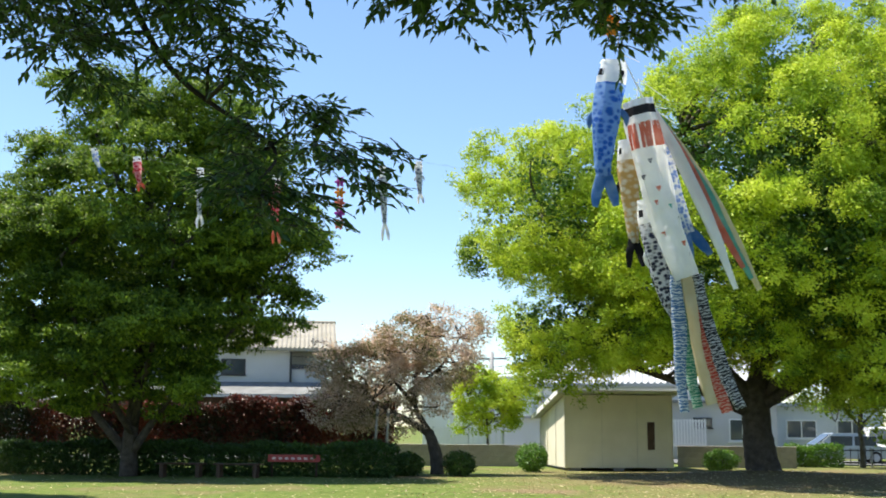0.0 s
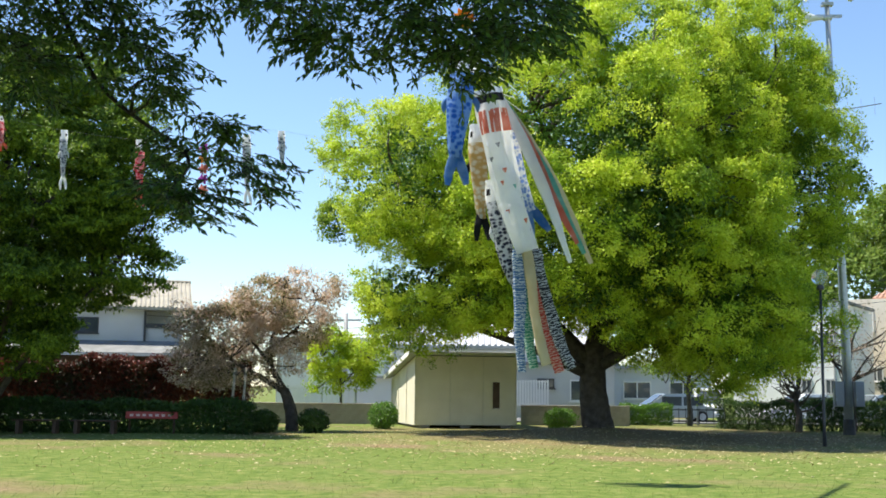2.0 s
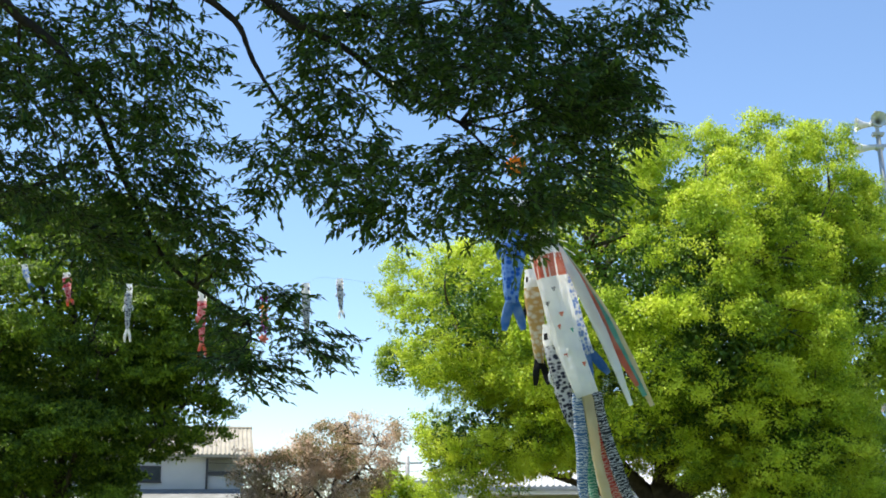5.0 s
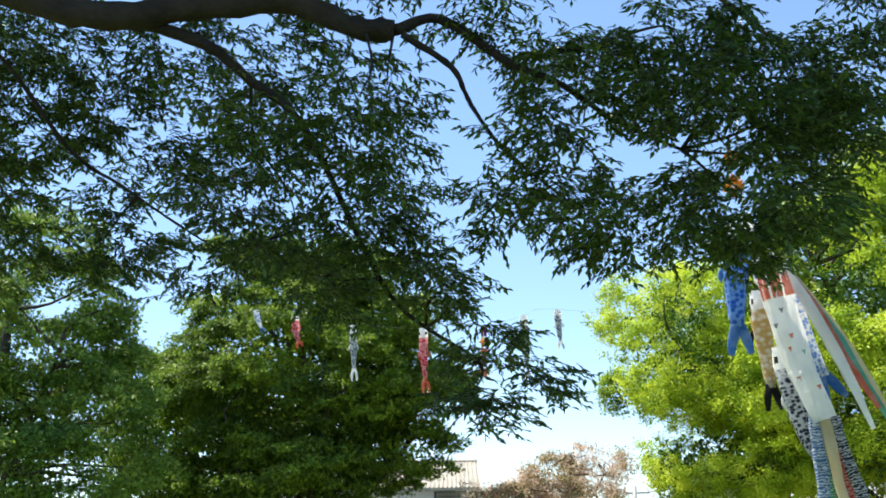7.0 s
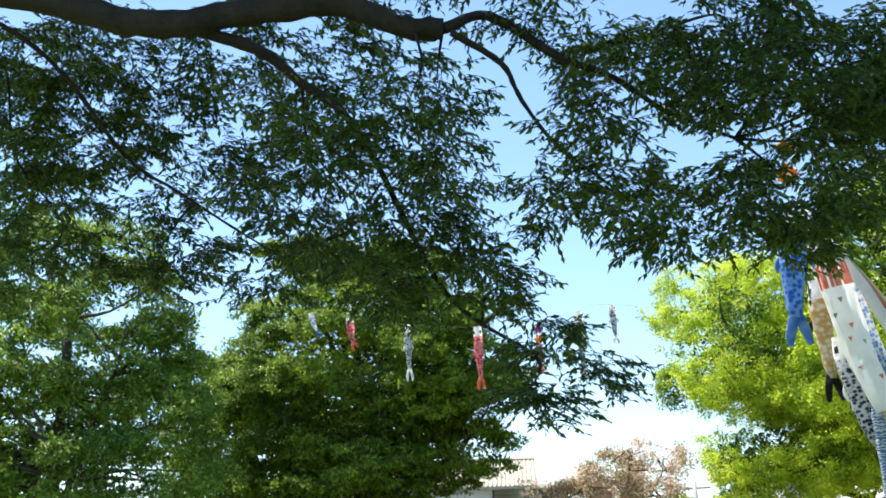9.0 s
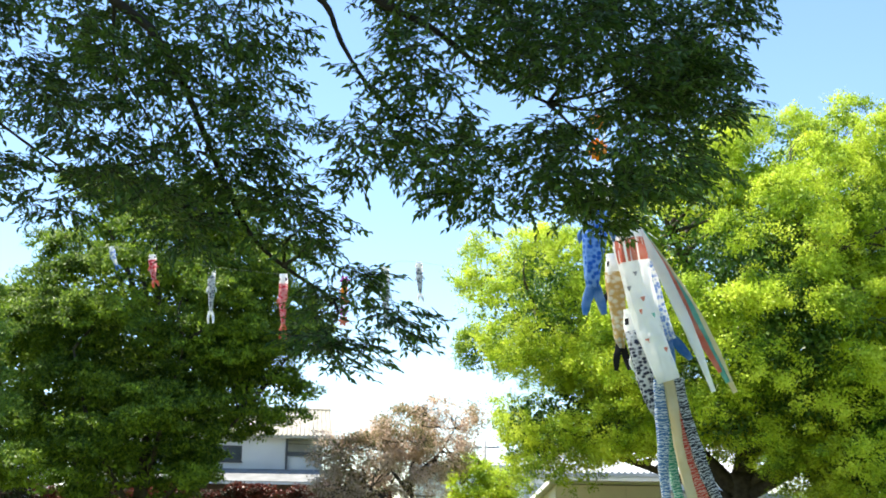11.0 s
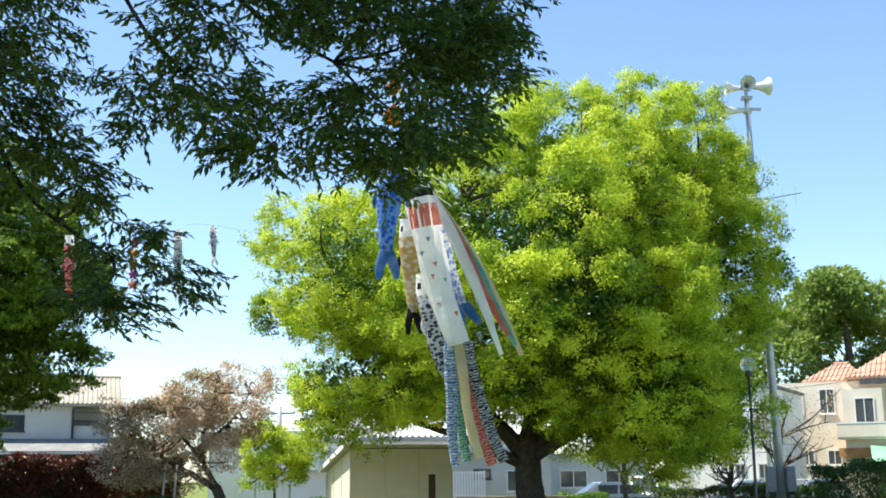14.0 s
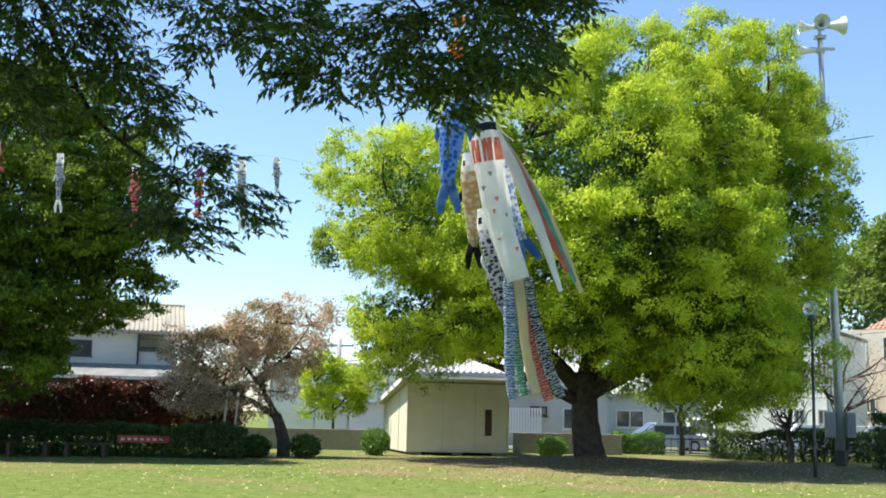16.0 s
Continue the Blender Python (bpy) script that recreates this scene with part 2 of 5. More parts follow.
SCALEGREY = cloth("grey_scales", (0.12, 0.14, 0.19), (0.66, 0.68, 0.72), "scale", 0.06)
SCALERED = cloth("red_scales", (0.60, 0.03, 0.07), (0.76, 0.40, 0.42), "scale", 0.07)
SCALEGOLD = cloth("gold_scales", (0.74, 0.72, 0.66), (0.55, 0.38, 0.16), "scale", 0.09)
SCALEWHITE = cloth("white_fin", PALE, (0.6, 0.64, 0.72))


def ground_material():
    m = bpy.data.materials.new("lawn")
    m.use_nodes = True
    nt = m.node_tree
    n, l = nt.nodes, nt.links
    b = n["Principled BSDF"]
    b.inputs["Roughness"].default_value = 0.95
    b.inputs["Specular IOR Level"].default_value = 0.15
    co = n.new("ShaderNodeTexCoord")

    def noise_at(scale, detail=5):
        t = n.new("ShaderNodeTexNoise")
        t.inputs["Scale"].default_value, t.inputs["Detail"].default_value = scale, detail
        l.new(co.outputs["Object"], t.inputs["Vector"])
        return t

    def ramp_of(src, stops):
        r = n.new("ShaderNodeValToRGB")
        e = r.color_ramp.elements
        while len(e) < len(stops):
            e.new(0.5)
        for i, (p, c) in enumerate(stops):
            e[i].position, e[i].color = p, (*c, 1)
        l.new(src, r.inputs[0])
        return r

    grass = ramp_of(noise_at(3.5, 8).outputs[0], [(0.3, (0.07, 0.115, 0.02)), (0.5, (0.115, 0.16, 0.033)), (0.7, (0.18, 0.20, 0.06))])
    earth = ramp_of(noise_at(9, 8).outputs[0], [(0.3, (0.14, 0.10, 0.055)), (0.7, (0.26, 0.195, 0.11))])
    patch = ramp_of(noise_at(0.22, 6).outputs[0], [(0.52, (0, 0, 0)), (0.68, (1, 1, 1))])
    # bare earth worn round the camphor's roots
    far = n.new("ShaderNodeVectorMath")
    far.operation = "DISTANCE"
    far.inputs[1].default_value = (6.0, 38.5, 0.0)
    l.new(co.outputs["Object"], far.inputs[0])
    ragged = n.new("ShaderNodeMath")
    ragged.operation = "MULTIPLY_ADD"
    l.new(noise_at(0.6, 6).outputs[0], ragged.inputs[0])
    ragged.inputs[1].default_value = -14.0
    l.new(far.outputs["Value"], ragged.inputs[2])
    reach = n.new("ShaderNodeMapRange")
    reach.inputs["From Min"].default_value, reach.inputs["From Max"].default_value = -2.0, 6.0
    reach.inputs["To Min"].default_value, reach.inputs["To Max"].default_value = 0.9, 0.0
    l.new(ragged.outputs[0], reach.inputs["Value"])
    most = n.new("ShaderNodeMath")
    most.operation = "MAXIMUM"
    l.new(reach.outputs[0], most.inputs[0])
    l.new(patch.outputs[0], most.inputs[1])
    mx = n.new("ShaderNodeMix")
    mx.data_type = "RGBA"
    l.new(most.outputs[0], mx.inputs["Factor"])
    l.new(grass.outputs[0], mx.inputs["A"])
    l.new(earth.outputs[0], mx.inputs["B"])
    l.new(mx.outputs["Result"], b.inputs["Base Color"])
    bp = n.new("ShaderNodeBump")
    bp.inputs["Strength"].default_value, bp.inputs["Distance"].default_value = 0.6, 0.05
    l.new(noise_at(30, 6).outputs[0], bp.inputs["Height"])
    l.new(bp.outputs[0], b.inputs["Normal"])
    return m


LAWN = ground_material()


# ---- builders ----
def part(name, bm, mat, parent=None, label="", smooth=False, kind=""):
    """Links a bmesh as one mesh object, under a thing or a part if one is given."""
    me = bpy.data.meshes.new(name)
    bm.to_mesh(me)
    bm.free()
    if mat:
        me.materials.append(mat)
    if smooth:
        me.polygons.foreach_set("use_smooth", [True] * len(me.polygons))
    ob = new(name, me)
    ob.parent = parent
    return tagged(ob, label, kind=kind)


def raw(name, verts, faces, mat, parent=None, label="", kind="", smooth=False):
    """A mesh object from arrays of corners and four-cornered faces."""
    me = bpy.data.meshes.new(name)
    me.vertices.add(len(verts))
    me.vertices.foreach_set("co", np.asarray(verts, dtype=np.float32).ravel())
    k = faces.shape[1]
    me.loops.add(faces.size)
    me.loops.foreach_set("vertex_index", faces.astype(np.int32).ravel())
    me.polygons.add(len(faces))
    me.polygons.foreach_set("loop_start", np.arange(0, faces.size, k, dtype=np.int32))
    me.polygons.foreach_set("use_smooth", np.full(len(faces), smooth))
    me.update(calc_edges=True)
    me.materials.append(mat)
    ob = new(name, me)
    ob.parent = parent
    return tagged(ob, label, kind=kind)


def thing(name, label, category, x=0.0, y=0.0, z=0.0, rz=0.0, group="", kind=""):
    ob = new(name)
    ob.empty_display_size = 0.2
    ob.matrix_basis = pose(x, y, z, 0, 0, rz)
    return tagged(ob, label, category, group, kind)


def box(bm, x0, y0, z0, x1, y1, z1, bevel=0.0):
    r = bmesh.ops.create_cube(bm, size=1.0)
    bmesh.ops.scale(bm, vec=(x1 - x0, y1 - y0, z1 - z0), verts=r["verts"])
    bmesh.ops.translate(bm, vec=((x0 + x1) / 2, (y0 + y1) / 2, (z0 + z1) / 2), verts=r["verts"])
    if bevel:
        es = {e for v in r["verts"] for e in v.link_edges}
        bmesh.ops.bevel(bm, geom=list(es), offset=bevel, segments=1, affect="EDGES")
    return bm


def boxes(*lots, bevel=0.0):
    bm = bmesh.new()
    for b in lots:
        box(bm, *b, bevel=bevel)
    return bm


def tube(bm, pts, radii, sides=8, wobble=0.0, cap=True):
    """A round limb or pipe along points, with a radius at each."""
    pts = [Vector(p) for p in pts]
    rings = []
    for i, p in enumerate(pts):
        d = (pts[min(i + 1, len(pts) - 1)] - pts[max(i - 1, 0)]).normalized()
        a = d.orthogonal().normalized() if i == 0 else (a - d * a.dot(d)).normalized()
        b = d.cross(a)
        ring = []
        for k in range(sides):
            t = 2 * math.pi * k / sides
            r = radii[i] * (1 + wobble * noise.noise(p * 3 + Vector((k, i, 0))))
            ring.append(bm.verts.new(p + (a * math.cos(t) + b * math.sin(t)) * r))
        rings.append(ring)
    for r0, r1 in zip(rings, rings[1:]):
        for k in range(sides):
            bm.faces.new((r0[k], r0[(k + 1) % sides], r1[(k + 1) % sides], r1[k]))
    if cap:
        bm.faces.new(rings[0][::-1])
        bm.faces.new(rings[-1])
    return bm


def bend(pts, n=5):
    """Points along a smooth line through the given ones."""
    pts = [Vector(p) for p in pts]
    ext = [pts[0] * 2 - pts[1], *pts, pts[-1] * 2 - pts[-2]]
    out = []
    for i in range(1, len(ext) - 2):
        p0, p1, p2, p3 = ext[i - 1:i + 3]
        for k in range(n):
            t = k / n
            out.append(0.5 * (2 * p1 + (p2 - p0) * t + (2 * p0 - 5 * p1 + 4 * p2 - p3) * t * t + (3 * p1 - p0 - 3 * p2 + p3) * t ** 3))
    out.append(pts[-1])
    return out


def limb(bm, pts, r0, r1, sides=7, n=4, wobble=0.25):
    c = bend(pts, n)
    tube(bm, c, [r0 + (r1 - r0) * (i / (len(c) - 1)) ** 0.8 for i in range(len(c))], sides, wobble)


def unit(v):
    return v / np.maximum(np.linalg.norm(v, axis=-1, keepdims=True), 1e-9)


def leaves(name, rng, at, axis, up, size, width, mat, parent, label=""):
    """One folded four-cornered leaf at every place, lying along axis and facing up."""
    axis = unit(axis)
    side = unit(np.cross(axis, up))
    nrm = np.cross(side, axis)
    s = (size * rng.uniform(0.65, 1.25, len(at)))[:, None]
    w = s * width
    v = np.stack([at, at + axis * s * 0.45 + side * w * 0.5 + nrm * s * 0.06, at + axis * s - nrm * s * 0.12,
                  at + axis * s * 0.45 - side * w * 0.5 + nrm * s * 0.06], 1).reshape(-1, 3)
    f = np.arange(len(v)).reshape(-1, 4)
    return raw(name, v, f, mat, parent, label, kind="stuff")


def sphere_points(rng, n):
    return unit(rng.normal(size=(n, 3)))


def crown_points(rng, lobes, clumps, radius, per, flat=0.7, shell=0.8, top=0.35):
    """Leaf places on many clumps that sit in the outer skin of the lobes: places and outward ways."""
    L = np.array(lobes)
    cs = []
    vol = (L[:, 3] * L[:, 5]) ** 1.0
    while len(cs) < clumps:
        k = rng.choice(len(L), p=vol / vol.sum())
        d = sphere_points(rng, 1)[0]
        c = L[k, :3] + d * L[k, 3:] * rng.uniform(shell, 1.0)
        if any(((((c - o[:3]) / o[3:]) ** 2).sum()) ** 0.5 < shell - 0.3 for j, o in enumerate(L) if j != k):
            continue
        cs.append(c)
    cs = np.array(cs)
    r = radius * rng.uniform(0.6, 1.35, clumps)
    idx = rng.randint(0, clumps, clumps * per)
    d = sphere_points(rng, len(idx))
    d[:, 2] += top
    d = unit(d)
    p = cs[idx] + d * (r[idx] * rng.uniform(0.45, 1.05, len(idx)) ** 0.7)[:, None] * np.array([1, 1, flat])
    return cs, p, d


def billow_points(rng, lobes, billows, radius, tufts, per, flat=0.8, shell=0.86, tuft=0.31):
    """Leaf places in small tufts on the upper sides of many rounded billows, which sit in the outer skin of the lobes."""
    L = np.array(lobes)
    vol = L[:, 3] * L[:, 5]
    cs, outs = [], []
    while len(cs) < billows:
        k = rng.choice(len(L), p=vol / vol.sum())
        d = sphere_points(rng, 1)[0]
        c = L[k, :3] + d * L[k, 3:] * rng.uniform(shell - 0.1, shell + 0.06)
        if any(((((c - o[:3]) / o[3:]) ** 2).sum()) ** 0.5 < shell - 0.25 for j, o in enumerate(L) if j != k):
            continue
        cs.append(c)
        outs.append(d)
    cs, outs = np.array(cs), np.array(outs)
    r = radius * rng.uniform(0.55, 1.4, billows)
    b = np.repeat(np.arange(billows), tufts)
    d = unit(outs[b] * 0.45 + np.array((0, 0, 0.35)) + sphere_points(rng, len(b)) * 0.95)
    tc = cs[b] + d * (r[b] * rng.uniform(0.62, 1.04, len(b)))[:, None] * np.array((1, 1, flat))
    t = np.repeat(np.arange(len(b)), per)
    e = sphere_points(rng, len(t))
    p = tc[t] + e * (tuft * rng.uniform(0.15, 1.15, len(t)))[:, None] * np.array((1, 1, 0.75 * flat + 0.1))
    return cs, p, unit(d[t] + e * 0.5)


def tree(name, label, category, base, trunk, limbs, lobes, clumps, radius, per, leaf, width, mat, bark, seed, flat=0.7, shell=0.8, droop=0.0, twist=0.6, forks=60, top=0.35, billow=None, core=0, core_mat=None):
    rng = np.random.RandomState(seed)
    t = thing(name, label, category, *base)
    bm = bmesh.new()
    limb(bm, trunk[0], trunk[1], trunk[2], 18, 6, 0.14)
    part("trunk", bm, bark, t, smooth=True)
    if billow:
        cs, p, d = billow_points(rng, lobes, clumps, radius, billow, per, flat, shell)
    else:
        cs, p, d = crown_points(rng, lobes, clumps, radius, per, flat, shell, top)
    for pts, a, b in limbs:
        bm = bmesh.new()
        limb(bm, pts, a, b)
        part("limb", bm, bark, t, smooth=True)
    ends = [q for pts, a, b in limbs for q in bend(pts, 6)[4:]] + [Vector(trunk[0][-1])]
    bm = bmesh.new()
    for c in cs[rng.permutation(len(cs))[:forks]]:
        c = Vector(c)
        e = min(ends, key=lambda q: (q - c).length + 0.6 * max(0.0, q.z - c.z))
        mid = e.lerp(c, 0.5) + Vector(rng.normal(size=3)) * 0.25
        limb(bm, [e, mid, c], 0.022 * (e - c).length + 0.02, 0.012, 5, 3)
    part("branch", bm, bark, t, smooth=True, kind="stuff")
    ax = d * 0.25 + sphere_points(rng, len(p)) * (twist + 0.3) + np.array([0, 0, -droop])
    up = sphere_points(rng, len(p)) * 0.45 + d * 1.0 + np.array([0, 0, 0.55])
    leaves("crown", rng, p, ax, up, leaf, width, mat, t)
    # oversized leaves added inside the lobes to block light and deepen shade
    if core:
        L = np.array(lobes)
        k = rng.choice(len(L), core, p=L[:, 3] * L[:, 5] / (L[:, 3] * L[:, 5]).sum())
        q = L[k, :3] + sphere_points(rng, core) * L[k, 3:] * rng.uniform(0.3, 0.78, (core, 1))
        leaves("inner_shade_foliage", rng, q, sphere_points(rng, core), sphere_points(rng, core) * 0.7 + np.array((0, 0, 0.8)), leaf * 2.0, width, core_mat or mat, t)
    return t


# ---- ground ----
def ground():
    bm = bmesh.new()
    xs = [-3000, -300, -80] + [-60 + 2 * i for i in range(61)] + [80, 300, 3000]
    ys = [-3000, -300, -60, -20] + [-10 + 2 * i for i in range(46)] + [110, 200, 500, 4000]
    grid = [[bm.verts.new((x, y, 0.0)) for x in xs] for y in ys]
    for row in grid:
        for v in row:
            x, y = v.co.x, v.co.y
            if abs(x) < 60 and -10 < y < 82:
                v.co.z = 0.05 * noise.noise(Vector((x * 0.15, y * 0.15, 0)))
                v.co.z += 0.28 * math.exp(-((x - 4.2) ** 2 + (y - 39) ** 2) / 10)
    for r0, r1 in zip(grid, grid[1:]):
        for k in range(len(xs) - 1):
            bm.faces.new((r0[k], r0[k + 1], r1[k + 1], r1[k]))
    g = part("ground", bm, LAWN, None, "sunlit park lawn with bare earth patches", True, "structure")
    g["category"] = "lawn"


ground()

# ---- trees ----
tree("camphor_tree", "huge camphor tree with bright yellow-green domed crown", "tree", (0, 0, 0),
     ([(4.15, 39, -0.1), (4.1, 39, 0.35), (4.0, 39, 1.0), (3.95, 39, 1.8), (4.0, 39.1, 3.0)], 0.58, 0.4),
     [([(4.0, 39.1, 2.2), (2.4, 38.8, 3.9), (0.2, 38.6, 6.0), (-2.5, 38.5, 8.2)], 0.34, 0.08),
      ([(4.0, 39.1, 2.6), (4.6, 39.4, 6.0), (5.2, 39.6, 9.5), (6.2, 40, 13.5)], 0.42, 0.08),
      ([(4.1, 39.1, 2.4), (7.0, 39.0, 5.0), (9.0, 39.2, 7.6), (10.6, 39.5, 10.0)], 0.36, 0.08),
      ([(4.0, 39.0, 2.2), (6.5, 37.5, 3.6), (7.6, 37.0, 4.2), (8.8, 36.8, 5.0)], 0.22, 0.06),
      ([(3.9, 39.0, 2.0), (2.0, 38.3, 2.8), (0.3, 38.2, 3.4), (-2.2, 38.4, 4.4)], 0.22, 0.05),
      ([(4.6, 39.4, 6.0), (3.2, 38, 8.5), (1.8, 36.5, 10.5)], 0.2, 0.05),
      ([(4.3, 39.1, 3.4), (5.2, 36.5, 6.5), (6.0, 33.5, 9.0)], 0.26, 0.06)],
     [(6.5, 39.5, 9.6, 5.7, 7.4, 6.5), (-0.9, 39, 8.6, 4.8, 5.2, 3.2), (10.2, 40, 9.0, 2.9, 4.4, 4.0), (13.2, 41.2, 9.0, 1.3, 1.8, 1.2),
      (-2.0, 38.8, 4.5, 2.5, 2.6, 1.6), (7.5, 35.2, 4.0, 2.6, 3.6, 2.3), (8.5, 37, 4.3, 1.9, 3.0, 2.2),
      (3.2, 36, 8.0, 4.8, 6.0, 4.6), (1.4, 37.5, 4.6, 2.8, 3.0, 1.7), (4.8, 33.4, 6.8, 3.8, 3.6, 2.4), (8.7, 41, 4.8, 2.8, 3.4, 2.4),
      (3.6, 34.6, 4.5, 2.6, 2.2, 1.2), (6.2, 38, 9.0, 4.2, 4.6, 4.8), (7.6, 35.6, 3.0, 2.5, 2.2, 1.1), (0.2, 41.8, 4.5, 2.4, 1.8, 1.1), (2.6, 42.2, 4.8, 2.4, 1.8, 1.3), (9.6, 37.6, 3.3, 1.9, 2.4, 1.4), (5.9, 34.2, 5.2, 2.4, 2.2, 1.8), (-0.6, 38.5, 8.0, 3.2, 3.2, 2.2)],
     430, 1.0, 66, 0.098, 0.55, CAMPHOR, BARK, 5, 0.8, 0.86, forks=130, billow=27, core=70000, core_mat=OLDSHADELEAF)

tree("broadleaf_tree", "dense dark green tree with layered leafy boughs", "tree", (0, 0, 0),
     ([(-15.4, 36, -0.1), (-15.4, 36, 1.2), (-15.2, 36, 3.4), (-15.2, 36, 7.0)], 0.3, 0.12),
     [([(-15.4, 36, 0.6), (-17.2, 35.6, 2.8), (-19.0, 35.4, 5.6)], 0.15, 0.04),
      ([(-15.4, 36, 0.6), (-13.8, 35.6, 2.6), (-11.8, 35.4, 4.6)], 0.15, 0.04),
      ([(-15.3, 36, 1.2), (-16.1, 34.0, 3.8), (-16.4, 32.8, 6.4)], 0.13, 0.03),
      ([(-15.3, 36, 1.5), (-14.0, 34.2, 4.0), (-13.0, 33.2, 6.6)], 0.13, 0.03)],
     [(-15.5, 36.2, 7.9, 4.7, 4.4, 4.2), (-15.8, 35.8, 4.4, 4.3, 4.6, 1.6), (-18.0, 35.8, 6.0, 3.7, 3.6, 3.0), (-12.8, 36, 8.0, 2.7, 2.8, 2.3), (-12.9, 35.8, 5.6, 2.5, 2.6, 1.7), (-16.2, 35.2, 2.9, 4.5, 3.4, 0.9), (-10.7, 35.4, 7.2, 1.3, 1.4, 0.6), (-11.0, 35.2, 5.0, 1.2, 1.3, 0.5),
      (-20.0, 35.2, 8.6, 1.4, 1.4, 0.7), (-13.3, 35.4, 11.2, 1.7, 1.6, 0.9), (-17.2, 35.8, 12.0, 1.6, 1.5, 0.8), (-11.6, 35.4, 9.4, 1.4, 1.4, 0.7)],
     300, 1.15, 46, 0.13, 0.5, DARKLEAF, BARK, 8, 0.36, 0.82, twist=0.8, billow=26, core=12000)

tree("side_tree", "tall green tree with open feathery foliage", "tree", (0, 0, 0),
     ([(-18.4, 24, -0.1), (-18.4, 24, 2.0), (-18.2, 24, 4.5), (-18, 24, 8.0)], 0.26, 0.1),
     [([(-18.3, 24, 2.4), (-17.0, 23.4, 4.6), (-15.8, 23.0, 6.6)], 0.12, 0.03),
      ([(-18.3, 24, 2.8), (-19.6, 23.6, 5.0), (-20.6, 23.4, 7.5)], 0.12, 0.03),
      ([(-18.3, 24, 2.0), (-17.6, 22.6, 3.6), (-16.8, 21.8, 4.6)], 0.1, 0.03)],
     [(-18.2, 24, 7.2, 3.4, 3.0, 3.8), (-17.6, 23, 4.4, 3.0, 2.6, 1.8), (-20.5, 24, 6, 2.6, 2.6, 3.4), (-16.2, 24, 4.2, 2.0, 2.4, 2.6)],
     190, 0.95, 30, 0.13, 0.5, SIDELEAF, BARK, 12, 0.5, 0.8, billow=20)

tree("cherry_tree", "small leaning cherry tree with faded pink blossom and bronze leaves", "tree", (0, 0, 0),
     ([(-6.25, 39.6, -0.1), (-6.28, 39.6, 0.5), (-6.4, 39.55, 1.0), (-6.55, 39.5, 1.4)], 0.24, 0.17),
     [([(-6.5, 39.5, 1.3), (-7.2, 39.3, 1.75), (-8.2, 39.2, 2.3), (-9.2, 39.2, 3.2)], 0.14, 0.03),
      ([(-6.5, 39.5, 1.35), (-6.95, 39.3, 2.2), (-6.95, 39.3, 3.2), (-6.5, 39.3, 4.8)], 0.12, 0.03),
      ([(-6.95, 39.3, 2.2), (-7.7, 39.0, 3.2), (-8.0, 39.0, 4.2)], 0.08, 0.02),
      ([(-6.95, 39.3, 2.8), (-6.1, 39.6, 3.6), (-5.5, 39.6, 4.5)], 0.07, 0.02)],
     [(-7.2, 39.3, 4.3, 1.5, 1.4, 1.0), (-8.6, 39.2, 3.3, 1.6, 1.6, 1.1), (-5.6, 39.5, 4.9, 1.1, 1.1, 0.7), (-9.4, 39.0, 2.3, 1.2, 1.3, 0.9), (-5.9, 39.2, 3.6, 1.1, 1.0, 0.8),
      (-8.0, 39.2, 1.9, 1.5, 1.2, 0.7), (-6.5, 39.3, 2.5, 0.8, 1.0, 0.6), (-9.9, 39.0, 3.6, 0.7, 0.9, 0.6)],
     190, 0.42, 18, 0.115, 0.42, CHERRY, BARK, 15, 0.7, 0.72, droop=0.3, forks=150, billow=11)

tree("young_tree", "slim young tree with fresh light green leaves", "tree", (0, 0, 0),
     ([(-5.7, 49, -0.1), (-5.7, 49, 1.0), (-5.75, 49, 2.4), (-5.8, 49, 3.4)], 0.07, 0.02),
     [([(-5.7, 49, 1.4), (-6.2, 48.9, 2.2), (-6.5, 48.9, 2.8)], 0.03, 0.01), ([(-5.7, 49, 1.6), (-5.0, 48.9, 2.3), (-4.6, 48.9, 2.8)], 0.03, 0.01)],
     [(-6.1, 49, 3.0, 0.8, 0.8, 1.1), (-5.4, 48.8, 2.2, 0.95, 0.8, 0.9), (-6.4, 48.8, 1.8, 0.65, 0.7, 0.6), (-4.5, 48.9, 2.8, 0.85, 0.8, 0.6)],
     60, 0.44, 26, 0.12, 0.55, CAMPHOR, BARK_GREY, 16, 0.7, 0.8, forks=30, billow=10)

tree("street_tree", "small green tree with pale trunk beside the road", "tree", (0, 0, 0),
     ([(9.2, 50, -0.1), (9.2, 50, 0.8), (9.15, 50, 1.7), (9.3, 50, 2.6)], 0.13, 0.07),
     [([(9.2, 50, 1.6), (8.5, 50, 2.4), (8.0, 50, 3.2)], 0.05, 0.02), ([(9.2, 50, 1.7), (10.0, 50, 2.5), (10.6, 50, 3.2)], 0.05, 0.02)],
     [(9.2, 50, 3.2, 2.4, 1.8, 1.3)], 60, 0.5, 160, 0.15, 0.5, DARKLEAF, BARK_GREY, 18, 0.6, 0.3, forks=30)


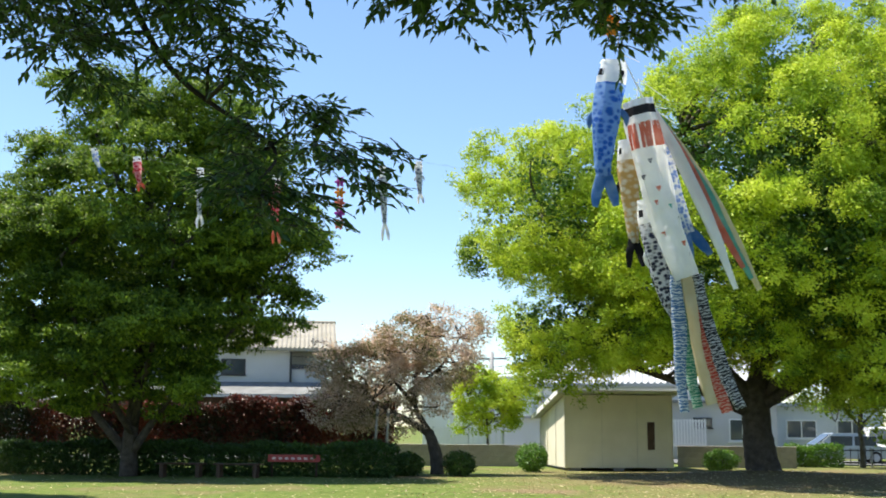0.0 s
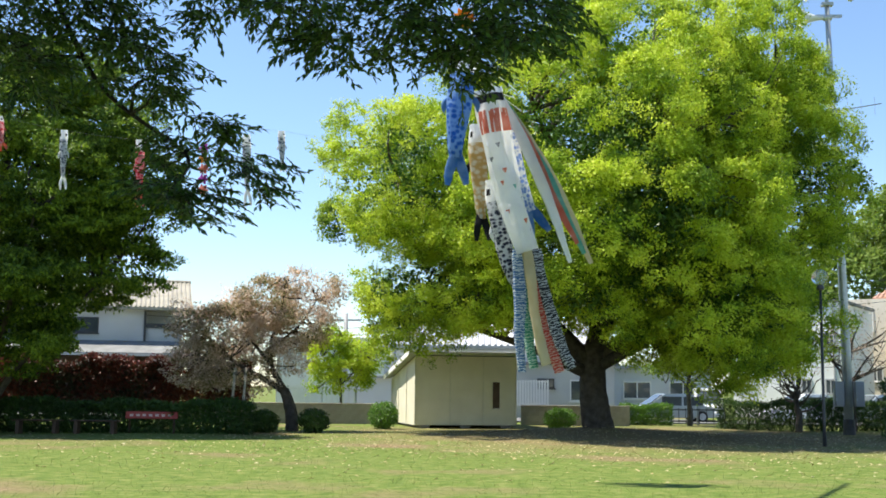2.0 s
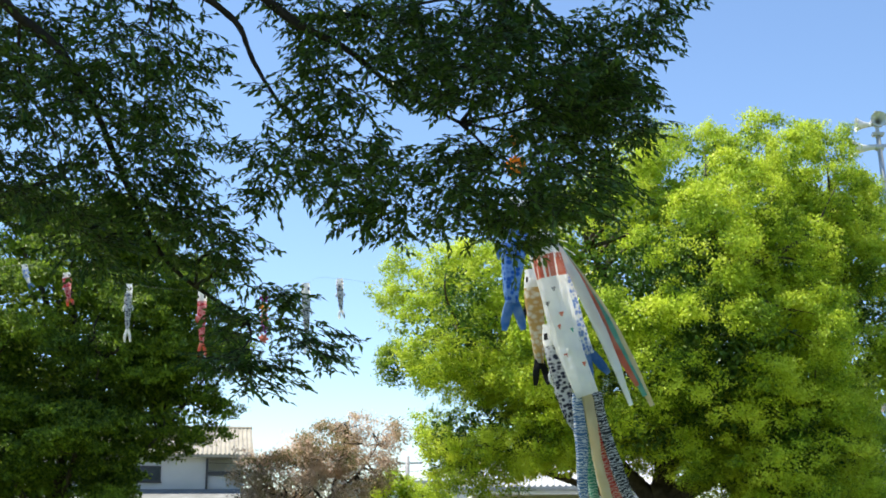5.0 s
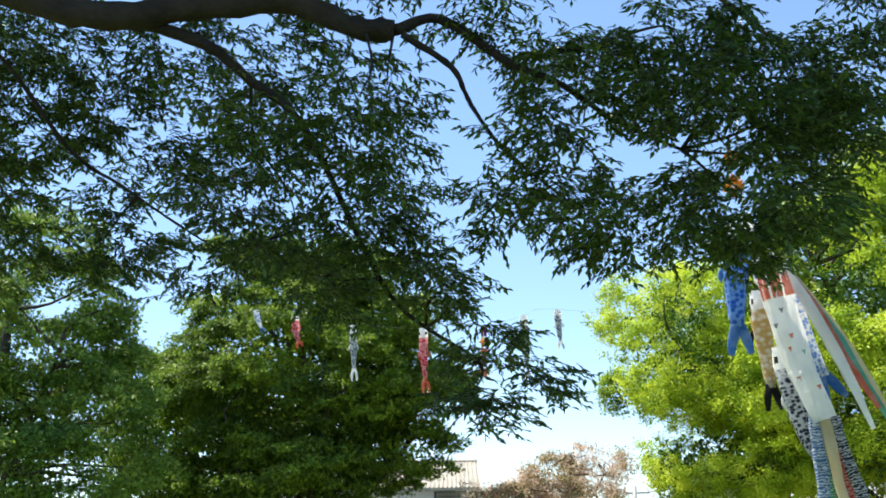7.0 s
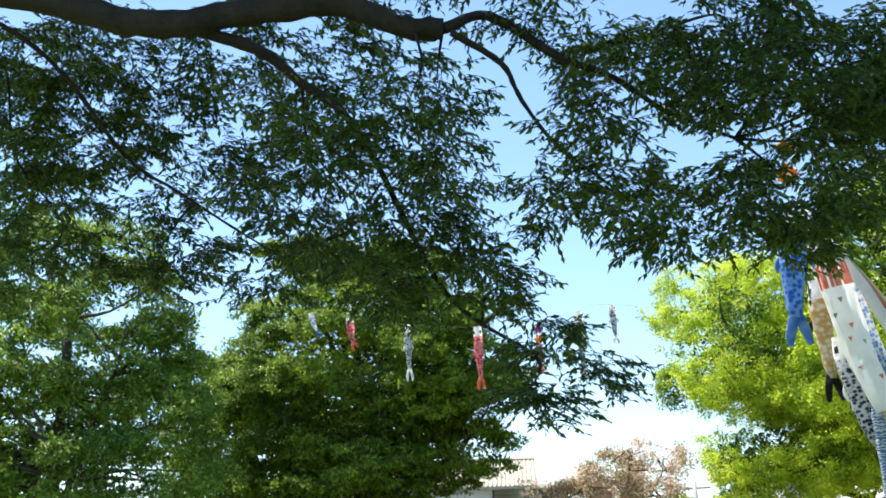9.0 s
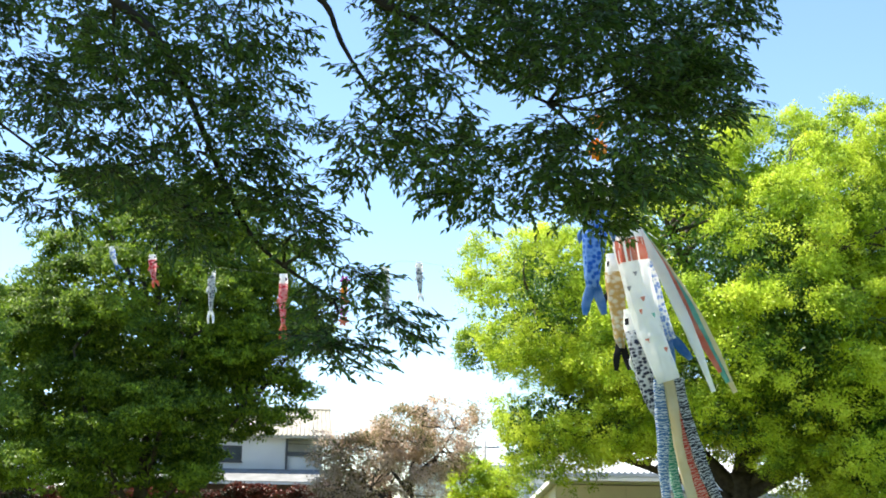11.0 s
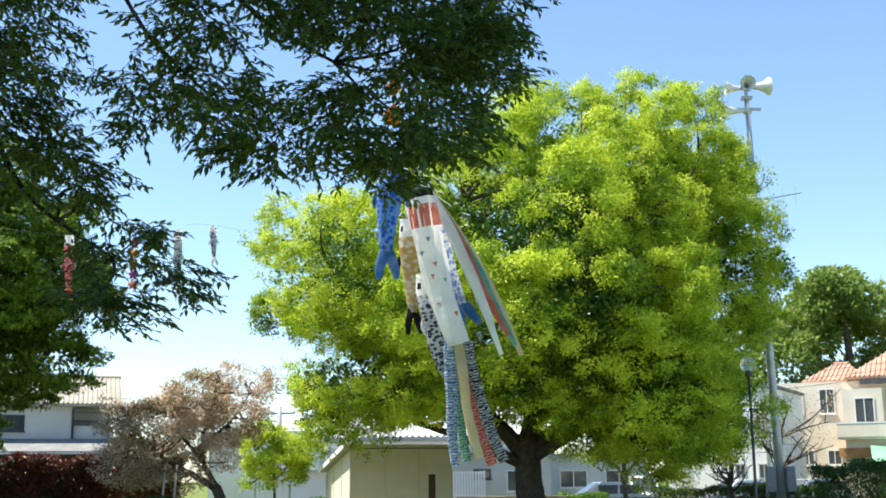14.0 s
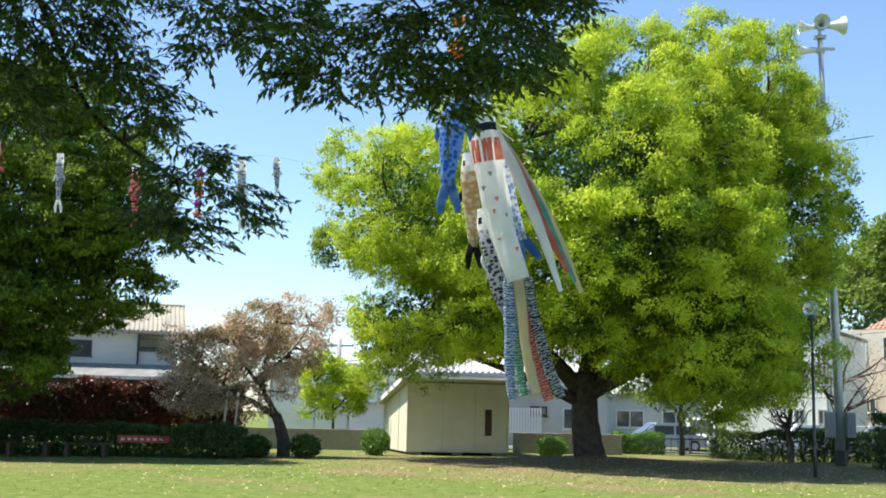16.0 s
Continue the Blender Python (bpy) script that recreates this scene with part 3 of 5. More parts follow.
def bare_tree(label, x, y, h, r, seed, spread, tint):
    rng = np.random.RandomState(seed)
    t = thing("sparse_tree", label, "tree", 0, 0, 0)
    bm = bmesh.new()
    limb(bm, [(x, y, -0.1), (x + 0.05, y, h * 0.2), (x - 0.05, y, h * 0.42), (x + 0.1, y, h * 0.7)], r, r * 0.4, 9, 4, 0.4)
    part("trunk", bm, BARK, t, smooth=True)
    bm = bmesh.new()
    tips = []
    for i in range(16):
        a = rng.uniform(0, 2 * math.pi)
        z0 = h * rng.uniform(0.25, 0.68)
        e = Vector((x + math.cos(a) * spread * rng.uniform(0.5, 1), y + math.sin(a) * spread * 0.7, z0 + h * rng.uniform(0.08, 0.4)))
        s = Vector((x, y, z0))
        m = s.lerp(e, 0.5) + Vector((0, 0, -0.06 * h * rng.uniform(-0.5, 1.5)))
        limb(bm, [s, m, e], r * 0.34, 0.012, 5, 4, 0.3)
        for _ in range(4):
            b = s.lerp(e, rng.uniform(0.4, 0.95))
            f = b + Vector(rng.normal(size=3)) * 0.28 * spread * 0.6 + Vector((0, 0, 0.25))
            limb(bm, [b, b.lerp(f, 0.5), f], 0.02, 0.006, 4, 2)
            tips.append(f)
    part("bough", bm, BARK, t, smooth=True, kind="stuff")
    if tint:
        p = np.array([t_ for t_ in tips for _ in range(26)]) + rng.normal(size=(len(tips) * 26, 3)) * 0.2
        leaves("crown", rng, p, sphere_points(rng, len(p)), sphere_points(rng, len(p)) + np.array((0, 0, 0.8)), 0.09, 0.5, tint, t)


bare_tree("dark pruned tree with bare crooked limbs", 12.2, 44.2, 2.9, 0.17, 41, 1.3, None)
bare_tree("sparse tree with bare spreading limbs and bronze leaves", 14.6, 45.5, 5.2, 0.2, 42, 2.6, CHERRY)


# ---- the overhanging zelkova ----
PADS_RIGHT = [
    (-1.49, 6.46, 3.81, 0.29, 0.28), (-1.13, 6.65, 3.79, 0.35, 0.26), (-0.60, 6.15, 3.51, 0.45, 0.27), (-0.13, 6.41, 3.68, 0.50, 0.38),
    (0.32, 6.87, 4.14, 0.40, 0.40), (0.50, 6.88, 4.54, 0.28, 0.30), (-0.20, 5.95, 4.06, 0.51, 0.35), (-0.91, 6.05, 4.10, 0.39, 0.24),
    (-1.33, 6.33, 4.19, 0.24, 0.24), (0.17, 5.84, 3.39, 0.33, 0.18), (-0.10, 6.35, 3.39, 0.26, 0.16),
    (-0.64, 6.58, 4.71, 0.90, 0.29)]
PADS_LEFT = [
    (-5.04, 6.53, 4.68, 0.87, 0.61), (-4.39, 7.01, 4.84, 0.66, 0.61), (-3.40, 6.91, 4.44, 0.61, 0.53), (-2.50, 6.23, 4.20, 0.46, 0.43),
    (-2.99, 6.87, 5.01, 0.61, 0.28), (-2.24, 6.51, 4.70, 0.30, 0.26), (-4.40, 6.70, 3.88, 0.62, 0.33), (-5.19, 6.54, 3.93, 0.51, 0.43),
    (-3.94, 7.03, 5.42, 0.66, 0.26), (-5.23, 6.73, 5.47, 0.69, 0.37)]
PADS_TIP = [
    (-2.30, 6.39, 3.67, 0.33, 0.23), (-2.01, 6.85, 3.34, 0.36, 0.22), (-1.73, 7.14, 3.04, 0.31, 0.22), (-1.30, 6.57, 2.72, 0.20, 0.11),
    (-1.56, 6.47, 2.52, 0.15, 0.17), (-1.81, 6.67, 2.62, 0.14, 0.14), (-3.37, 7.32, 3.92, 0.54, 0.21), (-2.41, 7.37, 4.46, 0.24, 0.24),
    (-2.81, 7.01, 3.42, 0.31, 0.15)]
PADS_TOP = [
    (-0.55, 6.32, 4.70, 0.45, 0.21), (-0.09, 6.12, 4.42, 0.47, 0.30), (0.26, 6.66, 4.34, 0.32, 0.39), (0.38, 6.97, 4.70, 0.24, 0.40),
    (-1.24, 6.60, 4.92, 0.44, 0.17), (-2.57, 6.68, 5.50, 0.60, 0.16), (-5.20, 6.12, 5.16, 0.48, 0.39), (-5.71, 6.68, 4.79, 0.42, 0.51),
    (-5.18, 7.23, 5.82, 0.58, 0.24), (-6.08, 7.12, 4.32, 0.38, 0.38), (-3.58, 6.98, 5.61, 0.52, 0.17), (-1.73, 6.23, 4.99, 0.43, 0.14),
    (0.05, 7.17, 4.23, 0.38, 0.26)]
PADS_EDGE = [
    (0.71, 6.17, 4.58, 0.17, 0.14), (0.61, 6.20, 4.28, 0.17, 0.14), (0.46, 6.12, 3.97, 0.18, 0.14), (0.58, 6.49, 3.80, 0.20, 0.10), (0.27, 6.19, 3.49, 0.19, 0.15),
    (-0.05, 6.04, 3.28, 0.17, 0.14), (0.88, 6.14, 4.64, 0.10, 0.08), (-0.39, 6.11, 3.35, 0.14, 0.11)]
PADS_FILL = [
    (-3.09, 5.85, 3.81, 0.29, 0.17), (-2.90, 6.14, 3.60, 0.29, 0.17), (-2.41, 6.23, 3.60, 0.25, 0.15), (-1.97, 6.12, 3.73, 0.24, 0.14), (-3.31, 6.21, 3.45, 0.26, 0.15), (-2.65, 6.42, 3.39, 0.19, 0.11),
    (-2.60, 5.79, 4.00, 0.28, 0.16), (-2.12, 5.64, 4.25, 0.23, 0.14), (-1.85, 6.47, 3.44, 0.19, 0.11), (-2.76, 5.38, 4.21, 0.27, 0.16), (-1.19, 5.93, 3.62, 0.19, 0.11), (-0.95, 6.03, 3.44, 0.17, 0.10)]
LIMB_A = (0.11, [(-4.39, 5.20, 5.09), (-3.75, 5.40, 4.89), (-3.30, 5.70, 5.01), (-2.66, 5.90, 5.05), (-2.32, 6.00, 4.89), (-2.06, 6.10, 4.86)])
LIMB_B = (0.04, [(-2.06, 6.10, 4.86), (-1.82, 6.30, 5.00), (-1.42, 6.40, 4.70), (-1.10, 6.50, 4.54), (-0.79, 6.60, 4.30), (-0.41, 6.70, 4.10)])
LIMB_C = (0.025, [(-2.01, 6.10, 4.83), (-1.75, 6.30, 4.66), (-1.68, 6.50, 4.48), (-1.50, 6.60, 4.19), (-1.25, 6.70, 3.96)])
LIMB_D = (0.042, [(-3.56, 5.60, 4.93), (-3.20, 5.90, 4.82), (-3.02, 6.10, 4.66), (-2.83, 6.30, 4.51), (-2.68, 6.50, 4.21), (-2.47, 6.80, 3.62), (-2.29, 7.00, 3.29), (-1.83, 7.10, 2.96)])
LIMB_E = (0.024, [(-4.79, 5.60, 5.07), (-4.44, 6.30, 4.43), (-4.16, 6.50, 4.21), (-3.86, 6.70, 3.98), (-3.53, 6.90, 3.75)])
LIMB_F = (0.014, [(-5.24, 5.80, 5.24), (-5.39, 6.30, 4.61), (-5.25, 6.60, 4.25), (-5.10, 6.90, 3.84)])
LIMB_G = (0.012, [(-3.02, 6.10, 4.66), (-3.12, 6.40, 4.39), (-2.97, 6.60, 4.08), (-2.93, 6.70, 3.83)])
LIMB_H = (0.016, [(-1.42, 6.40, 4.70), (-0.92, 6.60, 4.82), (-0.44, 6.80, 4.98), (-0.33, 6.90, 4.73)])


def zelkova():
    rng = np.random.RandomState(21)
    t = thing("zelkova_tree", "overhanging zelkova with limbs darkened for shade and small toothed leaves", "tree", 0, 0, 0)
    bm = bmesh.new()
    limb(bm, [(-7.2, 3.2, -0.1), (-7.15, 3.25, 1.5), (-7.0, 3.4, 3.2), (-6.8, 3.6, 5.0), (-6.4, 4.2, 7.5), (-5.6, 6.0, 9.6)], 0.42, 0.16, 12, 5)
    part("trunk", bm, SHADEBARK, t, smooth=True)
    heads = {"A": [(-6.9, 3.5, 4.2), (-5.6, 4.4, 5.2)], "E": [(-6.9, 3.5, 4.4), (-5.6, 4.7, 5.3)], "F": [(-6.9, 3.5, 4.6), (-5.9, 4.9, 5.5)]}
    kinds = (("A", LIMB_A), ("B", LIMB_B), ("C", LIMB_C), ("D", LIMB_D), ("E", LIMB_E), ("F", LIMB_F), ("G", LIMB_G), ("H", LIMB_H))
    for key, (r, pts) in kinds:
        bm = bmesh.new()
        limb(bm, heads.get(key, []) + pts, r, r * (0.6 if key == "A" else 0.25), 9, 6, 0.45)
        part("limb", bm, SHADEBARK, t, smooth=True)
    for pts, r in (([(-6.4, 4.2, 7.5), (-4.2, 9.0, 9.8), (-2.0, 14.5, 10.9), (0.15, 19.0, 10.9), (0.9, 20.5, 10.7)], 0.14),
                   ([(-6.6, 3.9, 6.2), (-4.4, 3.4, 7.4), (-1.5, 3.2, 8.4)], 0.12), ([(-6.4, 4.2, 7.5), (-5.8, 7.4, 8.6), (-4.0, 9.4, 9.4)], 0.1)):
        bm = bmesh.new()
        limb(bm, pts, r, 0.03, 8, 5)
        part("limb", bm, SHADEBARK, t, smooth=True)
    wood = [Vector(p) for key, (r, pts) in kinds for p in bend(pts, 3)]
    ats, axs, ups = [], [], []
    bm = bmesh.new()
    for pads, dense in ((PADS_RIGHT, 1650), (PADS_LEFT, 1400), (PADS_TIP, 2300), (PADS_TOP, 1500), (PADS_EDGE, 2300), (PADS_FILL, 1500)):
        for x, y, z, rw, rh in pads:
            c = Vector((x, y, z))
            e = min(wood, key=lambda q: (q - c).length)
            if 0.1 < (e - c).length < 0.75:
                limb(bm, [e, e.lerp(c, 0.55) + Vector(rng.normal(size=3)) * 0.05, c], 0.014, 0.004, 4, 3)
            n_tuft = max(5, int(70 * (rw * rh) ** 0.5))
            d = sphere_points(rng, n_tuft) * rng.uniform(0.05, 1.0, (n_tuft, 1)) ** 0.45
            tufts = np.array((x, y, z)) + d * np.array((rw, 0.55, rh))
            for _ in range(max(8, int(dense * rw * rh) + 6)):
                k = rng.randint(n_tuft)
                s = tufts[k] + rng.normal(size=3) * np.array((0.055, 0.07, 0.025))
                w = unit(np.array((d[k][0] * 0.8, d[k][1] * 0.4, 0)) + rng.normal(size=3) * np.array((0.5, 0.5, 0.16)) + np.array((0.1, 0, -0.16)))
                f = s[1] / 19.0
                if math.hypot(s[0] + 0.24 * f, (s[2] - 1.6 - 6.4 * f) * 0.5) < 0.085 and rng.uniform() < 0.75:
                    continue
                n = rng.randint(4, 9)
                long = 0.024 * n
                tip = s + w * long + np.array((0, 0, -0.1 * long))
                tube(bm, [s, s + w * long * 0.5, tip], [0.003, 0.0025, 0.0015], 3, cap=False)
                q = np.cross(w, (0, 0, 1.0))
                for j in range(n):
                    h = (j + 0.6) / n
                    ats.append(s * (1 - h) + tip * h)
                    axs.append(w * 0.8 + q * (0.8 if j % 2 else -0.8) + rng.normal(size=3) * 0.25 + np.array((0, 0, -0.25)))
                    ups.append(np.array((0, 0, 1.0)) + rng.normal(size=3) * 0.4)
    part("twig", bm, SHADEBARK, t, kind="stuff")
    leaves("crown", rng, np.array(ats), np.array(axs), np.array(ups), 0.058, 0.44, ZELKOVA, t)
    # unseen foliage above the view, added to shade the limbs and leaves below
    cs, p, d = crown_points(rng, [(-4.6, 4.0, 8.4, 3.2, 3.0, 1.5), (-1.6, 4.5, 8.6, 2.6, 3.4, 1.2), (-3.6, 8.8, 9.8, 2.4, 2.6, 1.0), (-6.5, 6.5, 8.2, 2.2, 3.0, 1.8), (-2.4, 6.6, 7.9, 3.0, 2.4, 1.0)], 420, 0.6, 190, 0.4, 0.4)
    leaves("unseen_shading_crown", rng, p, sphere_points(rng, len(p)) + np.array((0, 0, -0.2)), sphere_points(rng, len(p)) * 0.5 + np.array((0, 0, 1.0)), 0.13, 0.5, ZELKOVA, t)


zelkova()


# ---- hedges and bushes ----
def hedge(name, label, x0, y0, x1, y1, h, n, leaf, mat, seed, thick=0.8, stem=0.0, rough=0.06):
    rng = np.random.RandomState(seed)
    L = math.hypot(x1 - x0, y1 - y0)
    t = thing(name, label, "hedge", x0, y0, 0, math.degrees(math.atan2(y1 - y0, x1 - x0)))
    bm = bmesh.new()
    for i in range(int(L * 2.2)):
        x = (i + 0.5) / 2.2 + rng.uniform(-0.1, 0.1)
        for _ in range(4):
            limb(bm, [(x, 0, -0.05), (x + rng.normal() * 0.1, rng.normal() * 0.08, h * 0.45), (x + rng.normal() * 0.25, rng.normal() * 0.2 * thick, h * 0.9)], 0.03, 0.008, 4, 2)
    part("stem", bm, SHADEBARK, t, kind="stuff")
    p = np.stack([rng.uniform(0, L, n), rng.uniform(-0.5, 0.5, n) * thick, rng.uniform(0, 1, n)], 1)
    face = rng.uniform(size=n)
    p[face < 0.5, 1] = -thick * rng.uniform(0.3, 0.55, (face < 0.5).sum())
    p[face > 0.72, 2] = rng.uniform(0.86, 1.03, (face > 0.72).sum())
    top = h * (1 + rough * (np.sin(p[:, 0] * 2.1 + seed) + 0.7 * np.sin(p[:, 0] * 5.3) + 0.5 * np.sin(p[:, 0] * 0.7)))
    p[:, 2] = stem + p[:, 2] * (top - stem)
    p[:, 1] += 0.08 * np.sin(p[:, 0] * 3.7 + p[:, 2] * 4)
    p += rng.normal(size=p.shape) * 0.04
    p[:, 2] = np.maximum(p[:, 2], 0.03)
    ax = sphere_points(rng, n) + np.array((0, -0.4, 0.3))
    leaves("foliage", rng, p, ax, sphere_points(rng, n) + np.array((0, -0.5, 0.8)), leaf, 0.55, mat, t)


def bush(label, x, y, r, h, mat, seed, group="", n=2600, leaf=0.09):
    rng = np.random.RandomState(seed)
    t = thing("bush", label, "bush", x, y, 0, 0, group)
    bm = bmesh.new()
    for i in range(9):
        a = i * 0.7
        limb(bm, [(0, 0, -0.05), (math.cos(a) * r * 0.4, math.sin(a) * r * 0.4, h * 0.4), (math.cos(a) * r * 0.7, math.sin(a) * r * 0.7, h * 0.75)], 0.025, 0.008, 4, 2)
    part("stem", bm, BARK, t, kind="stuff")
    d = sphere_points(rng, n)
    lump = 1 + 0.1 * np.sin(d[:, 0] * 5 + seed) * np.sin(d[:, 2] * 6 + d[:, 1] * 4)
    p = d * (lump * rng.uniform(0.7, 1.04, n))[:, None] * np.array((r, r, h * 0.52)) + np.array((0, 0, h * 0.5))
    p[:, 2] = np.maximum(p[:, 2], 0.03)
    leaves("foliage", rng, p, d * 0.5 + sphere_points(rng, n) * 0.8, d + sphere_points(rng, n) * 0.5, leaf, 0.55, mat, t)


hedge("low_hedge", "clipped low dark green hedge beside the lawn", -27, 36.9, -7.0, 36.6, 0.95, 60000, 0.1, HEDGELEAF, 31)
hedge("photinia_hedge", "tall hedge with dark red young leaves", -32, 42, -8.0, 41.5, 2.35, 80000, 0.13, PHOTINIA, 32, 1.4, 0.85)
hedge("roadside_hedge", "clipped dark hedge along the car park", 9.9, 47, 12.6, 44.6, 1.05, 9000, 0.09, HEDGELEAF, 33)
hedge("verge_hedge", "light green low hedge beside the road", 6.2, 50, 8.4, 49.8, 0.85, 6000, 0.09, BUSHLEAF, 34)
hedge("tall_hedge", "thick dark green hedge by the loudspeaker pole", 13.75, 39.6, 24.0, 37.6, 1.85, 34000, 0.1, HEDGELEAF, 35, 1.6)
hedge("verge_hedge", "light green low hedge beside the road", 17.5, 43.5, 26.0, 42.0, 2.0, 14000, 0.1, BUSHLEAF, 36, 1.4)
hedge("roadside_hedge", "clipped dark hedge along the car park", 12.8, 45.6, 16.5, 46.2, 1.1, 12000, 0.09, HEDGELEAF, 37)
# same azaleas; the darker leaf paints in shade, the lighter one sun
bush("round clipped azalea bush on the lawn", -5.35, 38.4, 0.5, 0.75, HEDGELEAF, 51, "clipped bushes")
bush("round clipped azalea bush, leaf colour lightened for sun", -3.35, 42.4, 0.54, 0.95, BUSHLEAF, 52, "clipped bushes")
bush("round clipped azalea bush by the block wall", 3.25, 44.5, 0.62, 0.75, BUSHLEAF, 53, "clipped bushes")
bush("round clipped azalea bush, leaf colour darkened for shade", -7.0, 38.2, 0.5, 0.7, HEDGELEAF, 54, "clipped bushes")


# ---- shed ----
def shed():
    s = thing("garden_shed", "cream panelled shed with a low sloping roof", "shed", -2.28, 44.0, 0, 14)
    W, Dp, H1, H0 = 4.0, 5.2, 2.72, 1.9
    bm = bmesh.new()
    v = [bm.verts.new(p) for p in ((0, 0, 0.1), (W, 0, 0.1), (W, Dp, 0.1), (0, Dp, 0.1), (0, 0, H1), (W, 0, H1), (W, Dp, H0), (0, Dp, H0))]
    for f in ((0, 1, 5, 4), (1, 2, 6, 5), (2, 3, 7, 6), (3, 0, 4, 7), (0, 3, 2, 1), (4, 5, 6, 7)):
        bm.faces.new([v[i] for i in f])
    part("wall", bm, CREAM, s)
    slope = math.atan2(H1 - H0, Dp)
    for i in range(3):
        part("foundation", boxes((0.2 + i * 1.6, 0.1, -0.05, 0.6 + i * 1.6, Dp - 0.1, 0.1)), BLOCK, s)
    bm = boxes((-0.3, -0.28, 0, W + 0.25, Dp + 0.4, 0.09), bevel=0.01)
    bmesh.ops.rotate(bm, verts=bm.verts, cent=(0, 0, 0), matrix=Matrix.Rotation(-slope, 3, "X"))
    bmesh.ops.translate(bm, verts=bm.verts, vec=(0, 0, H1 + 0.05))
    roof = part("roof", bm, SHEDROOF, s)
    bm = boxes((-0.325, -0.28, -0.06, -0.3, Dp + 0.4, 0.11))
    bmesh.ops.rotate(bm, verts=bm.verts, cent=(0, 0, 0), matrix=Matrix.Rotation(-slope, 3, "X"))
    bmesh.ops.translate(bm, verts=bm.verts, vec=(0, 0, H1 + 0.05))
    part("fascia", bm, WHITE, roof)
    part("fascia", boxes((-0.3, -0.30, H1 + 0.03, W + 0.25, -0.285, H1 + 0.13)), SHEDTRIM, roof)
    for x in (0.0, 1.35, 2.66, W - 0.03):
        part("batten", boxes((x, -0.022, 0.1, x + 0.035, -0.002, H1 - 0.01)), SHEDTRIM, s)
    for y in (0.0, 1.75, 3.5, Dp - 0.03):
        part("batten", boxes((-0.022, y, 0.1, -0.002, y + 0.03, H1 - 0.07 - y * (H1 - H0) / Dp)), SHEDTRIM, s)
    part("window", boxes((3.05, -0.03, 0.75, 3.32, -0.003, 1.75), bevel=0.008), BROWNWOOD, s, "narrow dark brown shuttered opening")
    part("sill", boxes((3.0, -0.07, 0.70, 3.37, -0.003, 0.745)), SHEDTRIM, s)


# ---- buildings ----
def window_unit(parent, x, y, z, w, h, frame_mat, bars=1):
    """A window in a wall that faces -y: frame, glass set back, a sill."""
    b = 0.07
    fr = part("window", boxes((x, y - 0.05, z, x + b, y - 0.003, z + h), (x + w - b, y - 0.05, z, x + w, y - 0.003, z + h), (x + b, y - 0.05, z, x + w - b, y - 0.003, z + b),
                              (x + b, y - 0.05, z + h - b, x + w - b, y - 0.003, z + h), *[(x + w * (k + 1) / (bars + 1) - 0.03, y - 0.05, z + b, x + w * (k + 1) / (bars + 1) + 0.03, y - 0.003, z + h - b) for k in range(bars)]), frame_mat, parent)
    part("pane", boxes((x + b, y - 0.02, z + b, x + w - b, y - 0.004, z + h - b)), GLASS, fr)
    part("sill", boxes((x - 0.06, y - 0.1, z - 0.06, x + w + 0.06, y - 0.003, z - 0.003)), frame_mat, fr)


def gable_roof(parent, x0, y0, x1, y1, z0, z1, mat, ribs=0.0, over=0.4, hip=0.0, rib_mat=None):
    """A ridged roof along x, its ends drawn in by hip, with raised ribs down the slope that faces -y."""
    ym = (y0 + y1) / 2
    bm = bmesh.new()
    a = [(x0 - over, y0 - over, z0), (x1 + over, y0 - over, z0), (x1 + over, y1 + over, z0), (x0 - over, y1 + over, z0)]
    r = [(x0 - over + hip, ym, z1), (x1 + over - hip, ym, z1)]
    lo = [bm.verts.new(p) for p in a]
    up = [bm.verts.new((p[0], p[1], p[2] + 0.14)) for p in a]
    rd = [bm.verts.new((p[0], p[1], p[2] + 0.14)) for p in r]
    for q in ((up[0], up[1], rd[1], rd[0]), (up[2], up[3], rd[0], rd[1]), (up[1], up[2], rd[1]), (up[3], up[0], rd[0]), lo[::-1],
              (lo[0], lo[1], up[1], up[0]), (lo[1], lo[2], up[2], up[1]), (lo[2], lo[3], up[3], up[2]), (lo[3], lo[0], up[0], up[3])):
        bm.faces.new(q)
    roof = part("roof", bm, mat, parent)
    if ribs:
        bm = bmesh.new()
        n = int((x1 - x0 + 2 * over) / ribs)
        for i in range(n + 1):
            x = x0 - over + i * ribs
            top = min(1.0, max(0.0, min((x - x0 + over), (x1 + over - x)) / hip)) if hip else 1.0
            if top < 0.06:
                continue
            e = Vector((x, y0 - over, z0 + 0.15))
            f = Vector((x, y0 - over + (ym - y0 + over) * top, z0 + 0.15 + (z1 - z0) * top))
            tube(bm, [e, f], [ribs * 0.24] * 2, 5)
        part("tile_rib", bm, rib_mat or mat, roof, kind="stuff")
        bm = bmesh.new()
        tube(bm, [Vector(r[0]) + Vector((0, 0, 0.16)), Vector(r[1]) + Vector((0, 0, 0.16))], [0.12, 0.12], 6)
        part("ridge", bm, rib_mat or mat, roof)
    return roof


def turned(px, py, rz):
    """Where the origin of a thing goes when it is turned about the upright through (px, py)."""
    a = radians(rz)
    return px - (px * math.cos(a) - py * math.sin(a)), py - (px * math.sin(a) + py * math.cos(a))


